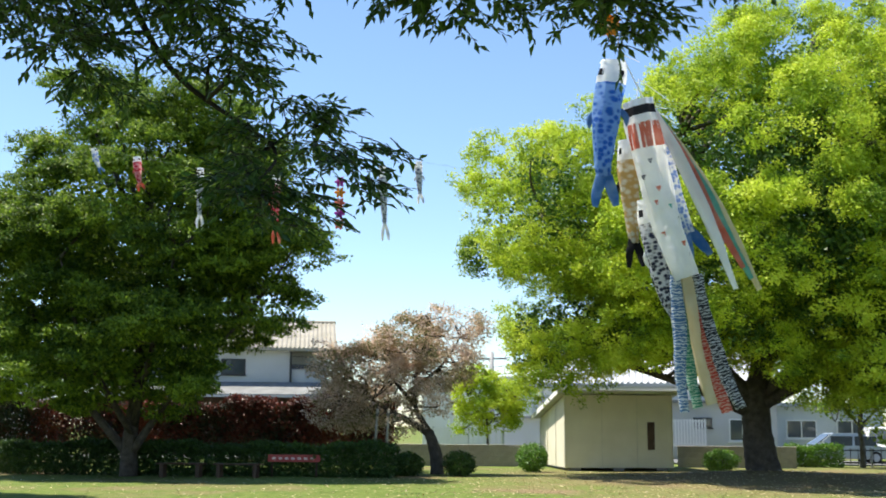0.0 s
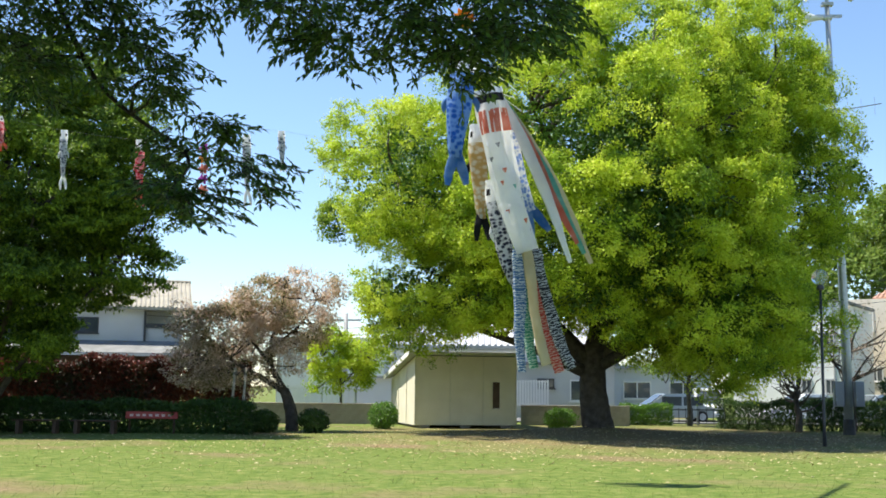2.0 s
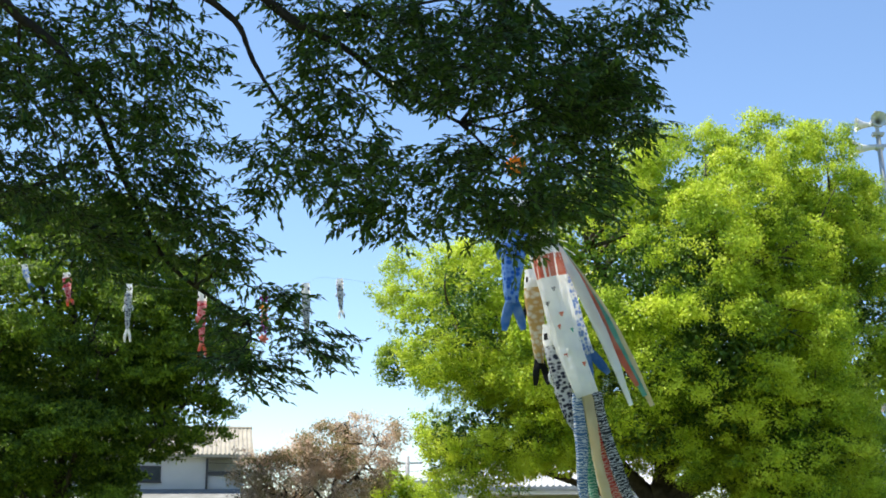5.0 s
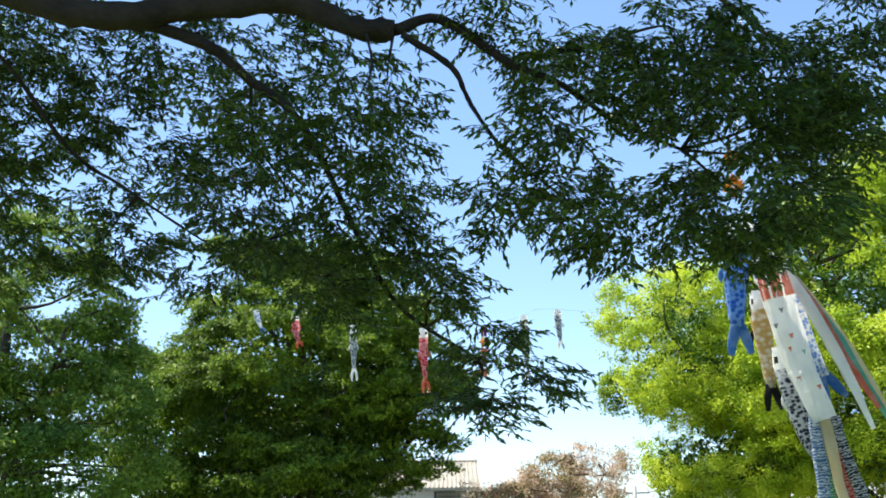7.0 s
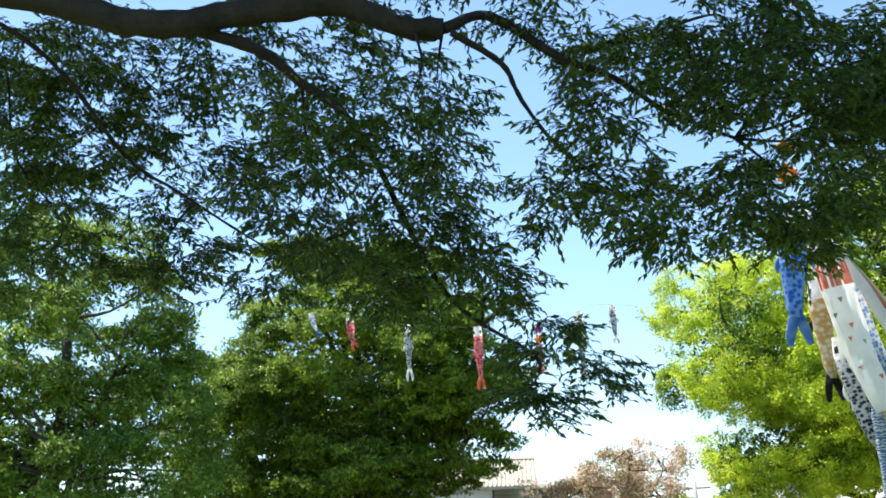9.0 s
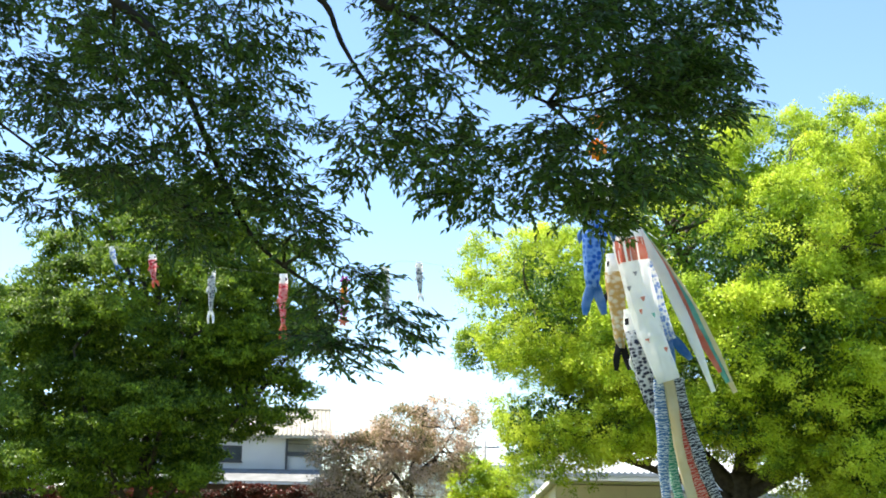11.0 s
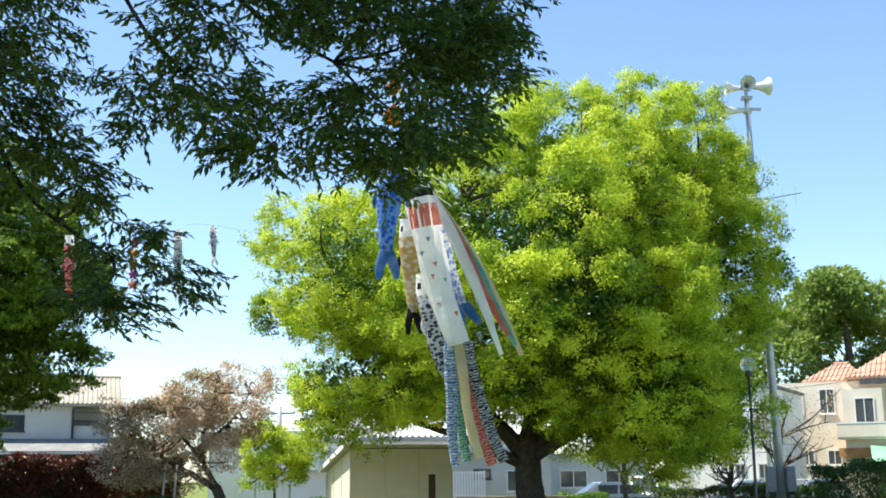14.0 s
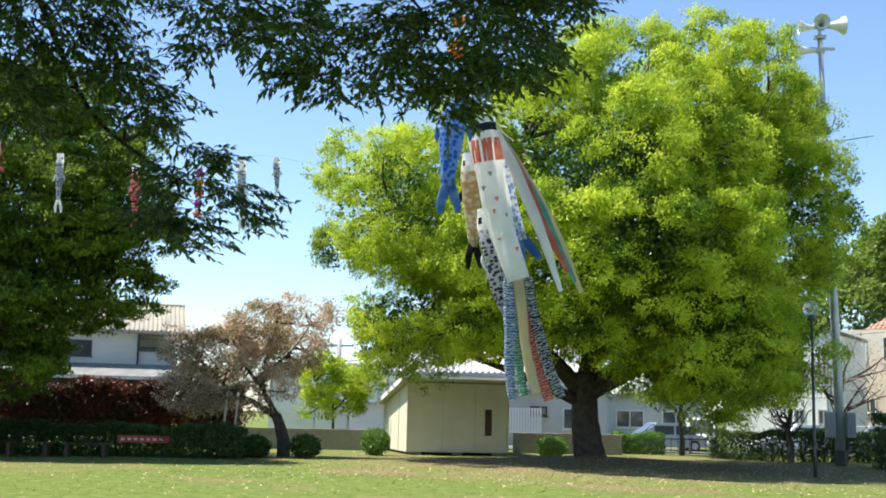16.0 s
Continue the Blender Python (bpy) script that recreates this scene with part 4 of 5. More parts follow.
def left_house():
    x, y = turned(-15.9, 62.5, 16)
    h = thing("house", "grey-white two storey house with pale ribbed roof", "house", x - 0.15, y, 0, 16)
    part("wall", boxes((-28, 62.5, 0, -17.95, 70, 5.6)), HOUSEWALL, h)
    part("wall", boxes((-17.95, 64.2, 0, -15.9, 70, 5.6)), HOUSEWALL, h)
    gable_roof(h, -28, 62.5, -15.9, 70, 5.55, 7.3, ROOFPALE, 0.24, 0.5, 0.0)
    part("balcony", boxes((-17.9, 62.6, 3.6, -15.9, 62.75, 4.55), (-16.05, 62.75, 3.6, -15.9, 64.2, 4.55)), HOUSEWALL, h)
    part("balcony_rail", boxes((-17.9, 62.5, 4.6, -15.8, 62.7, 4.8)), DARKSTEEL, h)
    part("corner_trim", boxes((-17.95, 62.44, 3.6, -17.83, 62.497, 5.5)), DARKSTEEL, h)
    bm = bmesh.new()
    pts = [(-28, 60.2, 3.05), (-15.2, 60.2, 3.05), (-15.2, 62.49, 3.75), (-28, 62.49, 3.75)]
    lo = [bm.verts.new(p) for p in pts]
    up = [bm.verts.new((p[0], p[1], p[2] + 0.12)) for p in pts]
    bm.faces.new(lo[::-1])
    bm.faces.new(up)
    for i in range(4):
        bm.faces.new((lo[i], lo[(i + 1) % 4], up[(i + 1) % 4], up[i]))
    lean = part("porch_roof", bm, ROOFGREY, h)
    part("gutter", boxes((-28, 60.08, 3.0, -15.1, 60.19, 3.12)), HOUSEWALL, lean)
    for x in (-27.5, -25, -22, -18.5, -15.6):
        part("porch_post", boxes((x, 60.4, 0, x + 0.12, 60.52, 3.04)), BROWNWOOD, h)
    part("ground_wall", boxes((-27.9, 62.3, 0, -15.9, 62.49, 3.6)), BROWNWOOD, h)
    for x in (-21.6, -25.5):
        window_unit(h, x, 62.5, 4.25, 1.3 if x != -19.4 else 0.8, 0.85, DARKSTEEL)


def annex():
    h = thing("annex_building", "plain grey-white annex with louvred vents", "building", -4.0, 0, 0)
    part("wall", boxes((-46, 52, 0, -26.5, 60, 4.3)), HOUSEWALL, h)
    part("parapet", boxes((-46.1, 51.9, 4.303, -26.4, 60.1, 4.5)), GREYWALL, h)
    for x in (-30.5, -29):
        v = part("vent", boxes((x, 51.94, 2.2, x + 1.0, 51.997, 3.0)), DARKSTEEL, h)
        for k in range(5):
            part("louvre", boxes((x + 0.06, 51.9, 2.28 + k * 0.14, x + 0.94, 51.938, 2.34 + k * 0.14)), GREYWALL, v)


def warehouse():
    h = thing("warehouse", "pale metal warehouse with ribbed roof", "warehouse", 0, 0, 0)
    part("wall", boxes((-4.9, 62, 0, 6.5, 74, 3.7)), GREYBLUE, h)
    gable_roof(h, -4.9, 62, 6.5, 74, 3.65, 5.4, ROOFWHITE, 0.33, 0.3, 0.0)
    part("band", boxes((-4.9, 61.95, 3.2, 6.5, 61.997, 3.55)), WHITE, h)
    h = thing("storage_building", "plain grey rendered storage building", "building", 0, 0, 0)
    part("wall", boxes((-6.4, 56, 0, -3.0, 60, 1.95)), WHITE, h)
    part("roof", boxes((-6.6, 55.8, 1.953, -2.8, 60.2, 2.08), bevel=0.01), ROOFWHITE, h)
    h = thing("factory_building", "large white factory wall in the distance", "building", 0, 0, 0)
    part("wall", boxes((-13.5, 78, 0, 0, 90, 4.6)), WHITE, h)
    part("roof", boxes((-13.8, 77.7, 4.603, 0.3, 90.3, 4.85), bevel=0.02), ROOFWHITE, h)
    h = thing("low_building", "low grey building with a small dark window", "building", 0, 0, 0)
    part("wall", boxes((0.6, 60, 0, 7.2, 66, 2.75)), HOUSEWALL, h)
    part("roof", boxes((0.4, 59.7, 2.753, 7.4, 66.2, 2.9), bevel=0.01), ROOFGREY, h)
    window_unit(h, 3.2, 60, 1.55, 0.9, 0.5, DARKSTEEL)
    window_unit(h, 4.9, 60, 0.9, 0.7, 1.1, WHITE, 0)
    h = thing("prefab_building", "pale blue-white prefabricated building", "building", 0, 0, 0)
    part("wall", boxes((7.7, 66, 0, 13.4, 72, 2.7)), GREYBLUE, h)
    part("roof", boxes((7.4, 65.6, 2.703, 13.7, 72.3, 2.9), bevel=0.01), ROOFWHITE, h)
    window_unit(h, 8.4, 66, 1.0, 1.6, 1.0, WHITE)
    window_unit(h, 11.0, 66, 1.0, 1.6, 1.0, WHITE)


def right_buildings():
    x, y = turned(18.5, 67, -30)
    h = thing("white_house", "white rendered two storey house with small windows", "house", x, y, 0, -30)
    part("wall", boxes((14.8, 67, 0, 21.0, 76, 6.6)), WHITE, h)
    part("roof", boxes((14.65, 66.85, 6.603, 21.15, 76.15, 6.78), bevel=0.01), ROOFGREY, h)
    part("downpipe", boxes((20.6, 66.9, 0, 20.68, 66.996, 6.6)), GREYWALL, h)
    for x, z in ((17.3, 4.1), (18.75, 4.1), (20.1, 4.1), (18.75, 1.4), (20.1, 1.4)):
        window_unit(h, x, 67, z, 0.62, 0.85, GREYWALL)
    x, y = turned(26.0, 75, -28)
    h = thing("tiled_house", "beige rendered house with orange clay tile roof", "house", x + 1.2, y, 0, -28)
    h.scale = (1, 1, 1.1)
    part("wall", boxes((21.8, 75, 0, 42, 84, 6.9)), BEIGE, h)
    part("bay", boxes((27.3, 73.2, 2.95, 29.7, 74.997, 6.3)), BEIGE, h)
    part("porch_beam", boxes((26.9, 73.0, 2.45, 33, 74.99, 2.94)), ORANGEWOOD, h)
    gable_roof(h, 28.0, 75, 44, 84, 6.95, 9.9, CLAY, 0.3, 0.6, 4.5, CLAY)
    gable_roof(h, 24.8, 76.5, 28.2, 84, 6.92, 8.2, CLAY, 0.3, 0.4, 1.6, CLAY)
    part("eave_band", boxes((28.3, 74.3, 6.62, 42.5, 74.5, 6.94)), DARKSTEEL, h)
    for x, z, w, hh in ((22.6, 5.0, 0.7, 1.3), (23.9, 5.0, 0.7, 1.3), (25.6, 5.0, 1.0, 1.5), (24.3, 2.0, 0.8, 0.9), (25.9, 2.0, 0.9, 0.9), (31.0, 4.8, 1.2, 1.2)):
        window_unit(h, x, 75, z, w, hh, WHITE)
    window_unit(h, 28.0, 73.2, 4.2, 1.2, 1.6, WHITE)
    b = part("balcony", boxes((26.9, 72.6, 3.55, 33, 72.72, 4.3), (26.9, 72.72, 3.4, 33, 73.19, 3.55)), BEIGE, h)
    part("balcony_rail", boxes((26.9, 72.58, 4.303, 33, 72.74, 4.38)), WHITE, b)
    c = thing("carport", "carport with translucent green sloping canopy", "carport", 0, 0, 0)
    bm = bmesh.new()
    v = [bm.verts.new(p) for p in ((27.2, 68, 2.3), (34, 68, 2.3), (34, 71.6, 3.3), (28.6, 71.6, 3.3))]
    u = [bm.verts.new(p.co + Vector((0, 0, 0.06))) for p in v]
    bm.faces.new(v[::-1])
    bm.faces.new(u)
    for i in range(4):
        bm.faces.new((v[i], v[(i + 1) % 4], u[(i + 1) % 4], u[i]))
    part("canopy", bm, GREENSHEET, c)
    for x in (27.6, 33.5):
        part("post", boxes((x, 68.05, 0, x + 0.1, 68.15, 2.31)), DARKSTEEL, c)
        part("post", boxes((x + 1.1 if x < 30 else x, 71.4, 0, x + (1.2 if x < 30 else 0.1), 71.5, 3.25)), DARKSTEEL, c)


shed()
left_house()
annex()
warehouse()
right_buildings()


# ---- vehicles ----
def prism(profile, y0, y1, taper=0.0, waist=0.0):
    """A body drawn in side view (x, z) and given width; above the waist it narrows."""
    bm = bmesh.new()
    def side(y, s):
        return [bm.verts.new((x, y + s * taper * max(0.0, z - waist), z)) for x, z in profile]
    a, b = side(y0, 1), side(y1, -1)
    bm.faces.new(a)
    bm.faces.new(b[::-1])
    n = len(profile)
    for i in range(n):
        bm.faces.new((a[(i + 1) % n], a[i], b[i], b[(i + 1) % n]))
    bmesh.ops.bevel(bm, geom=list(bm.edges), offset=0.035, segments=2, affect="EDGES")
    bmesh.ops.recalc_face_normals(bm, faces=bm.faces)
    return bm


def wheel(parent, x, y, r=0.28):
    bm = bmesh.new()
    tube(bm, [(x, y - 0.08, r), (x, y - 0.06, r), (x, y + 0.06, r), (x, y + 0.08, r)], [r * 0.92, r, r, r * 0.92], 20)
    w = part("wheel", bm, RUBBER, parent, smooth=False)
    bm = bmesh.new()
    tube(bm, [(x, y - 0.095, r), (x, y + 0.095, r)], [r * 0.6, r * 0.6], 14)
    part("rim", bm, STEEL, w)


def car(name, label, x, y, rz, paint, L, H, Wd, van):
    c = thing(name, label, "car", x, y, 0.0, rz)
    w = H * 0.52
    if van:
        prof = [(0, 0.22), (L, 0.22), (L, w), (L - 0.08, H * 0.97), (L - 0.3, H), (0.75, H), (0.62, H * 0.97), (0.14, w + 0.02), (0.0, w - 0.12)]
    else:
        prof = [(0, 0.22), (L, 0.22), (L, w), (L - 0.5, w + 0.08), (L - 1.1, H), (1.9, H), (1.1, w + 0.08), (0.12, w - 0.08), (0.0, w - 0.2)]
    part("body", prism(prof, -Wd / 2, Wd / 2, 0.16, w), paint, c, smooth=False)
    bm = bmesh.new()
    if van:
        q = [(0.17, -Wd / 2 + 0.12, w + 0.08), (0.17, Wd / 2 - 0.12, w + 0.08), (0.6, Wd / 2 - 0.25, H * 0.93), (0.6, -Wd / 2 + 0.25, H * 0.93)]
    else:
        q = [(1.14, -Wd / 2 + 0.14, w + 0.12), (1.14, Wd / 2 - 0.14, w + 0.12), (1.84, Wd / 2 - 0.26, H * 0.96), (1.84, -Wd / 2 + 0.26, H * 0.96)]
    nv = Vector((-0.05, 0, 0.02))
    a = [bm.verts.new(Vector(p) + nv) for p in q]
    b = [bm.verts.new(Vector(p) - nv * 0.2) for p in q]
    bm.faces.new(a[::-1])
    bm.faces.new(b)
    for i in range(4):
        bm.faces.new((a[i], a[(i + 1) % 4], b[(i + 1) % 4], b[i]))
    bmesh.ops.recalc_face_normals(bm, faces=bm.faces)
    part("windscreen", bm, GLASS, c)
    for s in (-1, 1):
        yy = s * (Wd / 2 - 0.03)
        x0 = 0.75 if van else 1.75
        for k in range(2):
            part("side_window", boxes((x0 + k * 1.05, min(yy, yy + s * 0.02), w + 0.1, x0 + 0.95 + k * 1.05, max(yy, yy + s * 0.02), H * 0.9)), GLASS, c)
        part("headlight", boxes((-0.015, s * Wd * 0.36 - 0.16, w - 0.32, 0.05, s * Wd * 0.36 + 0.16, w - 0.12), bevel=0.02), LAMPGLASS, c)
        part("door_mirror", boxes((0.75 if van else 1.35, s * (Wd / 2 + 0.1) - 0.08, w + 0.05, 0.87 if van else 1.47, s * (Wd / 2 + 0.1) + 0.08, w + 0.22), bevel=0.03), paint, c)
        for xx in (0.62, L - 0.6):
            wheel(c, xx, s * (Wd / 2 - 0.07))
    part("grille", boxes((-0.02, -Wd * 0.2, w - 0.3, 0.04, Wd * 0.2, w - 0.16), bevel=0.01), DARKSTEEL, c)
    part("bumper", boxes((-0.06, -Wd / 2 + 0.04, 0.22, 0.06, Wd / 2 - 0.04, 0.48), bevel=0.04), paint, c)
    part("plate", boxes((-0.085, -0.17, 0.36, -0.062, 0.17, 0.52), bevel=0.004), PLATEYELLOW if van else WHITE, c, "yellow plate" if van else "")


car("kei_van", "white boxy mini van with yellow plate", 11.35, 56.6, 82, CARWHITE, 3.4, 1.62, 1.46, True)
car("sedan", "silver-grey sedan parked along the road", 7.0, 55.6, 8, CARSILVER, 4.3, 1.35, 1.66, False)
car("parked_car", "white parked car beyond the hedge", 13.6, 55.5, 14, CARWHITE, 4.2, 1.4, 1.66, False)
car("parked_car", "pale grey parked car near the white house", 17.4, 56.5, 10, CARSILVER, 4.2, 1.4, 1.66, False)


# ---- road, wall, fences ----
g = part("road", boxes((-60, 52.6, -0.2, 70, 58.6, 0.065)), ASPHALT, None, "grey asphalt side road", False, "structure")
g["category"] = "road"


def block_wall(x0, x1, y):
    w = tagged(new("garden_wall"), "low grey concrete block garden wall", "wall", kind="structure")
    bm = boxes((x0, y + 0.015, -0.1, x1, y + 0.105, 0.79))
    part("mortar", bm, BLOCK, w)
    me = None
    for row in range(4):
        x = x0 + (0.2 if row % 2 else 0.0)
        while x + 0.39 < x1:
            if me is None:
                b = part("block", boxes((0.005, 0, 0.005, 0.385, 0.12, 0.19), bevel=0.006), BLOCK, w)
                me = b.data
            else:
                b = new("block", me)
                b.parent = w
            b.location = (x, y + 0.002 * math.sin(x * 7), row * 0.197)
            x += 0.395
    part("coping", boxes((x0 - 0.02, y - 0.02, 0.793, x1 + 0.02, y + 0.14, 0.85), bevel=0.01), BLOCK, w)


block_wall(-12.4, -3.5, 47.6)
block_wall(1.9, 6.4, 48.2)


def fence(label, x0, x1, y, z0, z1, step, mat, slat):
    f = thing("fence", label, "fence", 0, 0, 0)
    for z in (z0 + 0.1, z1 - 0.1):
        part("rail", boxes((x0, y + 0.02, z, x1, y + 0.06, z + 0.05)), mat, f)
    x = x0
    while x < x1:
        part("slat", boxes((x, y, z0, x + slat, y + 0.018, z1)), mat, f)
        x += step
    for x in (x0, (x0 + x1) / 2, x1):
        part("post", boxes((x - 0.04, y + 0.062, -0.05, x + 0.04, y + 0.14, z1 + 0.05)), STEEL, f)


fence("white slatted fence panel beside the low building", 2.1, 3.7, 58.9, 0.65, 1.95, 0.14, WHITE, 0.1)
fence("pale slatted fence along the factory yard", -8.5, -5.4, 52.2, 0.1, 1.5, 0.25, WHITE, 0.06)
fence("low dark road fence with thin bars", 8.6, 10.9, 51.0, 0.05, 0.75, 0.3, DARKSTEEL, 0.03)


# ---- poles ----
def horn(parent, at, az, tilt, size):
    """A loudspeaker horn: flared bell, rim and driver."""
    m = Matrix.Translation(at) @ Euler((0, radians(-tilt), radians(az))).to_matrix().to_4x4()
    bm = bmesh.new()
    xs, rs = [0, 0.12, 0.3, 0.5, 0.68, 0.78, 0.8], [0.07, 0.08, 0.11, 0.16, 0.24, 0.32, 0.33]
    tube(bm, [Vector((x, 0, 0)) * size for x in xs], [r * size for r in rs], 18, cap=False)
    tube(bm, [Vector((x, 0, 0)) * size for x in xs[::-1]], [r * size * 0.95 for r in rs[::-1]], 18, cap=False)
    bm.transform(m)
    h = part("horn", bm, HORNPAINT, parent, smooth=True)
    bm = bmesh.new()
    tube(bm, [Vector((x, 0, 0)) * size for x in (-0.32, -0.28, -0.05, 0.0)], [0.07 * size, 0.12 * size, 0.12 * size, 0.08 * size], 14)
    bm.transform(m)
    part("driver", bm, STEEL, h, smooth=True)


def speaker_pole():
    p = thing("loudspeaker_pole", "tall grey steel pole with four horn loudspeakers", "pole", 13.4, 42.0, 0)
    bm = bmesh.new()
    tube(bm, [(0, 0, -0.1), (-0.03, 0, 3), (-0.12, 0, 7.5), (-0.26, 0, 12.5), (-0.34, 0, 16.0)], [0.17, 0.165, 0.14, 0.11, 0.085], 16)
    part("mast", bm, STEEL, p, smooth=True)
    bm = bmesh.new()
    tube(bm, [(0, 0, -0.05), (0, 0, 0.55)], [0.22, 0.2], 16)
    part("base_sleeve", bm, DARKSTEEL, p)
    for az, t, x, y, z, s in ((180, 2, -0.42, 0, 16.3, 0.85), (-100, -4, -0.36, -0.12, 16.3, 0.9), (8, 4, -0.24, 0, 16.38, 1.08), (184, -2, -0.5, 0, 15.4, 1.05)):
        horn(p, (x, y, z), az, t, s)
    part("crossarm", boxes((-0.75, -0.05, 15.42, 0.2, 0.05, 15.52)), STEEL, p)
    part("bracket", boxes((-0.55, -0.12, 15.85, -0.12, 0.12, 15.99), bevel=0.02), STEEL, p)
    bm = bmesh.new()
    tube(bm, [(-0.34, 0, 15.95), (-0.34, 0, 16.85)], [0.07, 0.05], 10)
    part("top_post", bm, STEEL, p)
    bm = bmesh.new()
    tube(bm, [(-0.95, 0, 11.72), (-0.25, 0, 11.82), (1.45, -0.3, 12.06)], [0.02, 0.025, 0.018], 6)
    a = part("antenna_boom", bm, STEEL, p)
    for k in range(5):
        x = -0.7 + k * 0.5
        bm = bmesh.new()
        tube(bm, [(x, -0.02, 11.4 + k * 0.07), (x, -0.02, 12.1 + k * 0.07)], [0.007, 0.007], 4)
        part("antenna_rod", bm, STEEL, a)
    part("collar", boxes((-0.4, -0.16, 11.7, -0.1, 0.16, 11.95), bevel=0.03), STEEL, p)
    for x in (-0.52, 0.2):
        b = part("control_box", boxes((x, -0.2, 1.0, x + 0.32, 0.1, 1.9), bevel=0.02), GREYWALL, p, "pale grey control box")
        part("hinge", boxes((x + 0.02, -0.215, 1.2, x + 0.06, -0.203, 1.3)), STEEL, b)


def lamp_post():
    p = thing("park_lamp", "slim dark lamp post with a clear globe", "street lamp", 9.82, 33.0, 0)
    bm = bmesh.new()
    tube(bm, [(0, 0, -0.05), (0, 0, 0.6), (0, 0, 4.4)], [0.06, 0.045, 0.038], 10)
    part("post", bm, DARKSTEEL, p, smooth=True)
    bm = bmesh.new()
    tube(bm, [(0, 0, 4.4), (0, 0, 4.45), (0, 0, 4.55)], [0.1, 0.11, 0.08], 12)
    part("socket", bm, DARKSTEEL, p)
    bm = bmesh.new()
    bmesh.ops.create_uvsphere(bm, u_segments=20, v_segments=12, radius=0.235)
    bmesh.ops.translate(bm, verts=bm.verts, vec=(0, 0, 4.76))
    part("globe", bm, GLOBE, p, smooth=True)


def utility_pole(x, y, h, label, arms=2):
    p = thing("utility_pole", label, "pole", x, y, 0)
    bm = bmesh.new()
    tube(bm, [(0, 0, -0.1), (0, 0, h)], [0.16, 0.11], 12)
    part("shaft", bm, GREYWALL, p, smooth=True)
    for k in range(arms):
        a = part("crossarm", boxes((-0.8, -0.05, h - 0.4 - k * 0.7, 0.8, 0.05, h - 0.31 - k * 0.7)), STEEL, p)
        for xx in (-0.7, 0.0, 0.7):
            bm = bmesh.new()
            tube(bm, [(xx, 0, h - 0.31 - k * 0.7), (xx, 0, h - 0.2 - k * 0.7)], [0.05, 0.035], 8)
            part("insulator", bm, WHITE, a)


def cable(a, b, sag, r=0.012):
    bm = bmesh.new()
    a, b = Vector(a), Vector(b)
    pts = [a.lerp(b, i / 12) - Vector((0, 0, sag * 4 * (i / 12) * (1 - i / 12))) for i in range(13)]
    tube(bm, pts, [r] * 13, 5)
    tagged(part("power_cable", bm, DARKSTEEL), "thin dark overhead power cable between poles", "cable", "overhead cables")


speaker_pole()
lamp_post()
utility_pole(-6.9, 61, 5.4, "grey utility pole behind the block wall", 1)
utility_pole(-4.2, 58.9, 5.9, "grey utility pole beside the factory", 2)
utility_pole(34.0, 60, 9.2, "grey utility pole near the tiled house", 2)
for k in range(4):
    cable((-6.9 + 0.1 * k, 60.9, 5.0 - 0.4 * k), (-4.2, 58.8, 5.4 - 0.4 * k), 0.1)
    cable((-4.2, 58.8, 5.4 - 0.4 * k), (34.0, 59.9, 8.9 - 0.35 * k), 0.5)
for k in range(2):
    cable((-40, 64, 7.4 - 0.5 * k), (-6.9, 61, 5.0 - 0.4 * k), 0.6)


# ---- banner, benches, props ----
def banner():
    b = thing("banner", "long red banner with faded pale markings before the hedge", "banner", -10.95, 36.1, 0)
    part("board", boxes((0, 0, 0.46, 1.66, 0.03, 0.68), bevel=0.006), BANNERRED, b)
    for k in range(7):
        part("marking", boxes((0.14 + k * 0.2, -0.006, 0.53, 0.25 + k * 0.2, -0.002, 0.60)), BANNERPALE, b)
    for x in (0.1, 1.5):
        part("stake", boxes((x, 0.034, -0.05, x + 0.05, 0.08, 0.66)), BROWNWOOD, b)


def bench(x, y):
    b = thing("park_bench", "low dark wooden bench in the shade", "bench", x, y, 0, 0, "benches by the hedge")
    for k in range(3):
        part("seat_slat", boxes((0, k * 0.13, 0.38, 1.5, k * 0.13 + 0.11, 0.42), bevel=0.006), BROWNWOOD, b)
    for xx in (0.12, 1.26):
        part("leg", boxes((xx, 0.03, -0.03, xx + 0.12, 0.34, 0.378), bevel=0.01), BROWNWOOD, b)


def prop(x, lean, label):
    bm = bmesh.new()
    tube(bm, [(0, 0, -0.1), (lean * 0.5, 0.1, 1.0), (lean, 0.3, 2.1)], [0.05, 0.047, 0.042], 9)
    t = thing("support_pole", label, "pole", x, 37.1, 0, 0, "tree props")
    part("stake", bm, BAMBOO, t, smooth=True)
    bm = bmesh.new()
    tube(bm, [(lean * 0.95, 0.24, 1.85), (lean, 0.3, 1.97)], [0.056, 0.055], 9)
    part("rope_tie", bm, BARK_GREY, t)


banner()
bench(-14.2, 35.2)
bench(-12.4, 35.2)
prop(-7.86, 0.05, "weathered wooden pole propping the cherry tree")
prop(-7.48, 0.02, "weathered wooden pole propping the cherry tree")


# ---- carp streamers ----
SWAY = -0.22        # how far the wind holds the large streamers aside


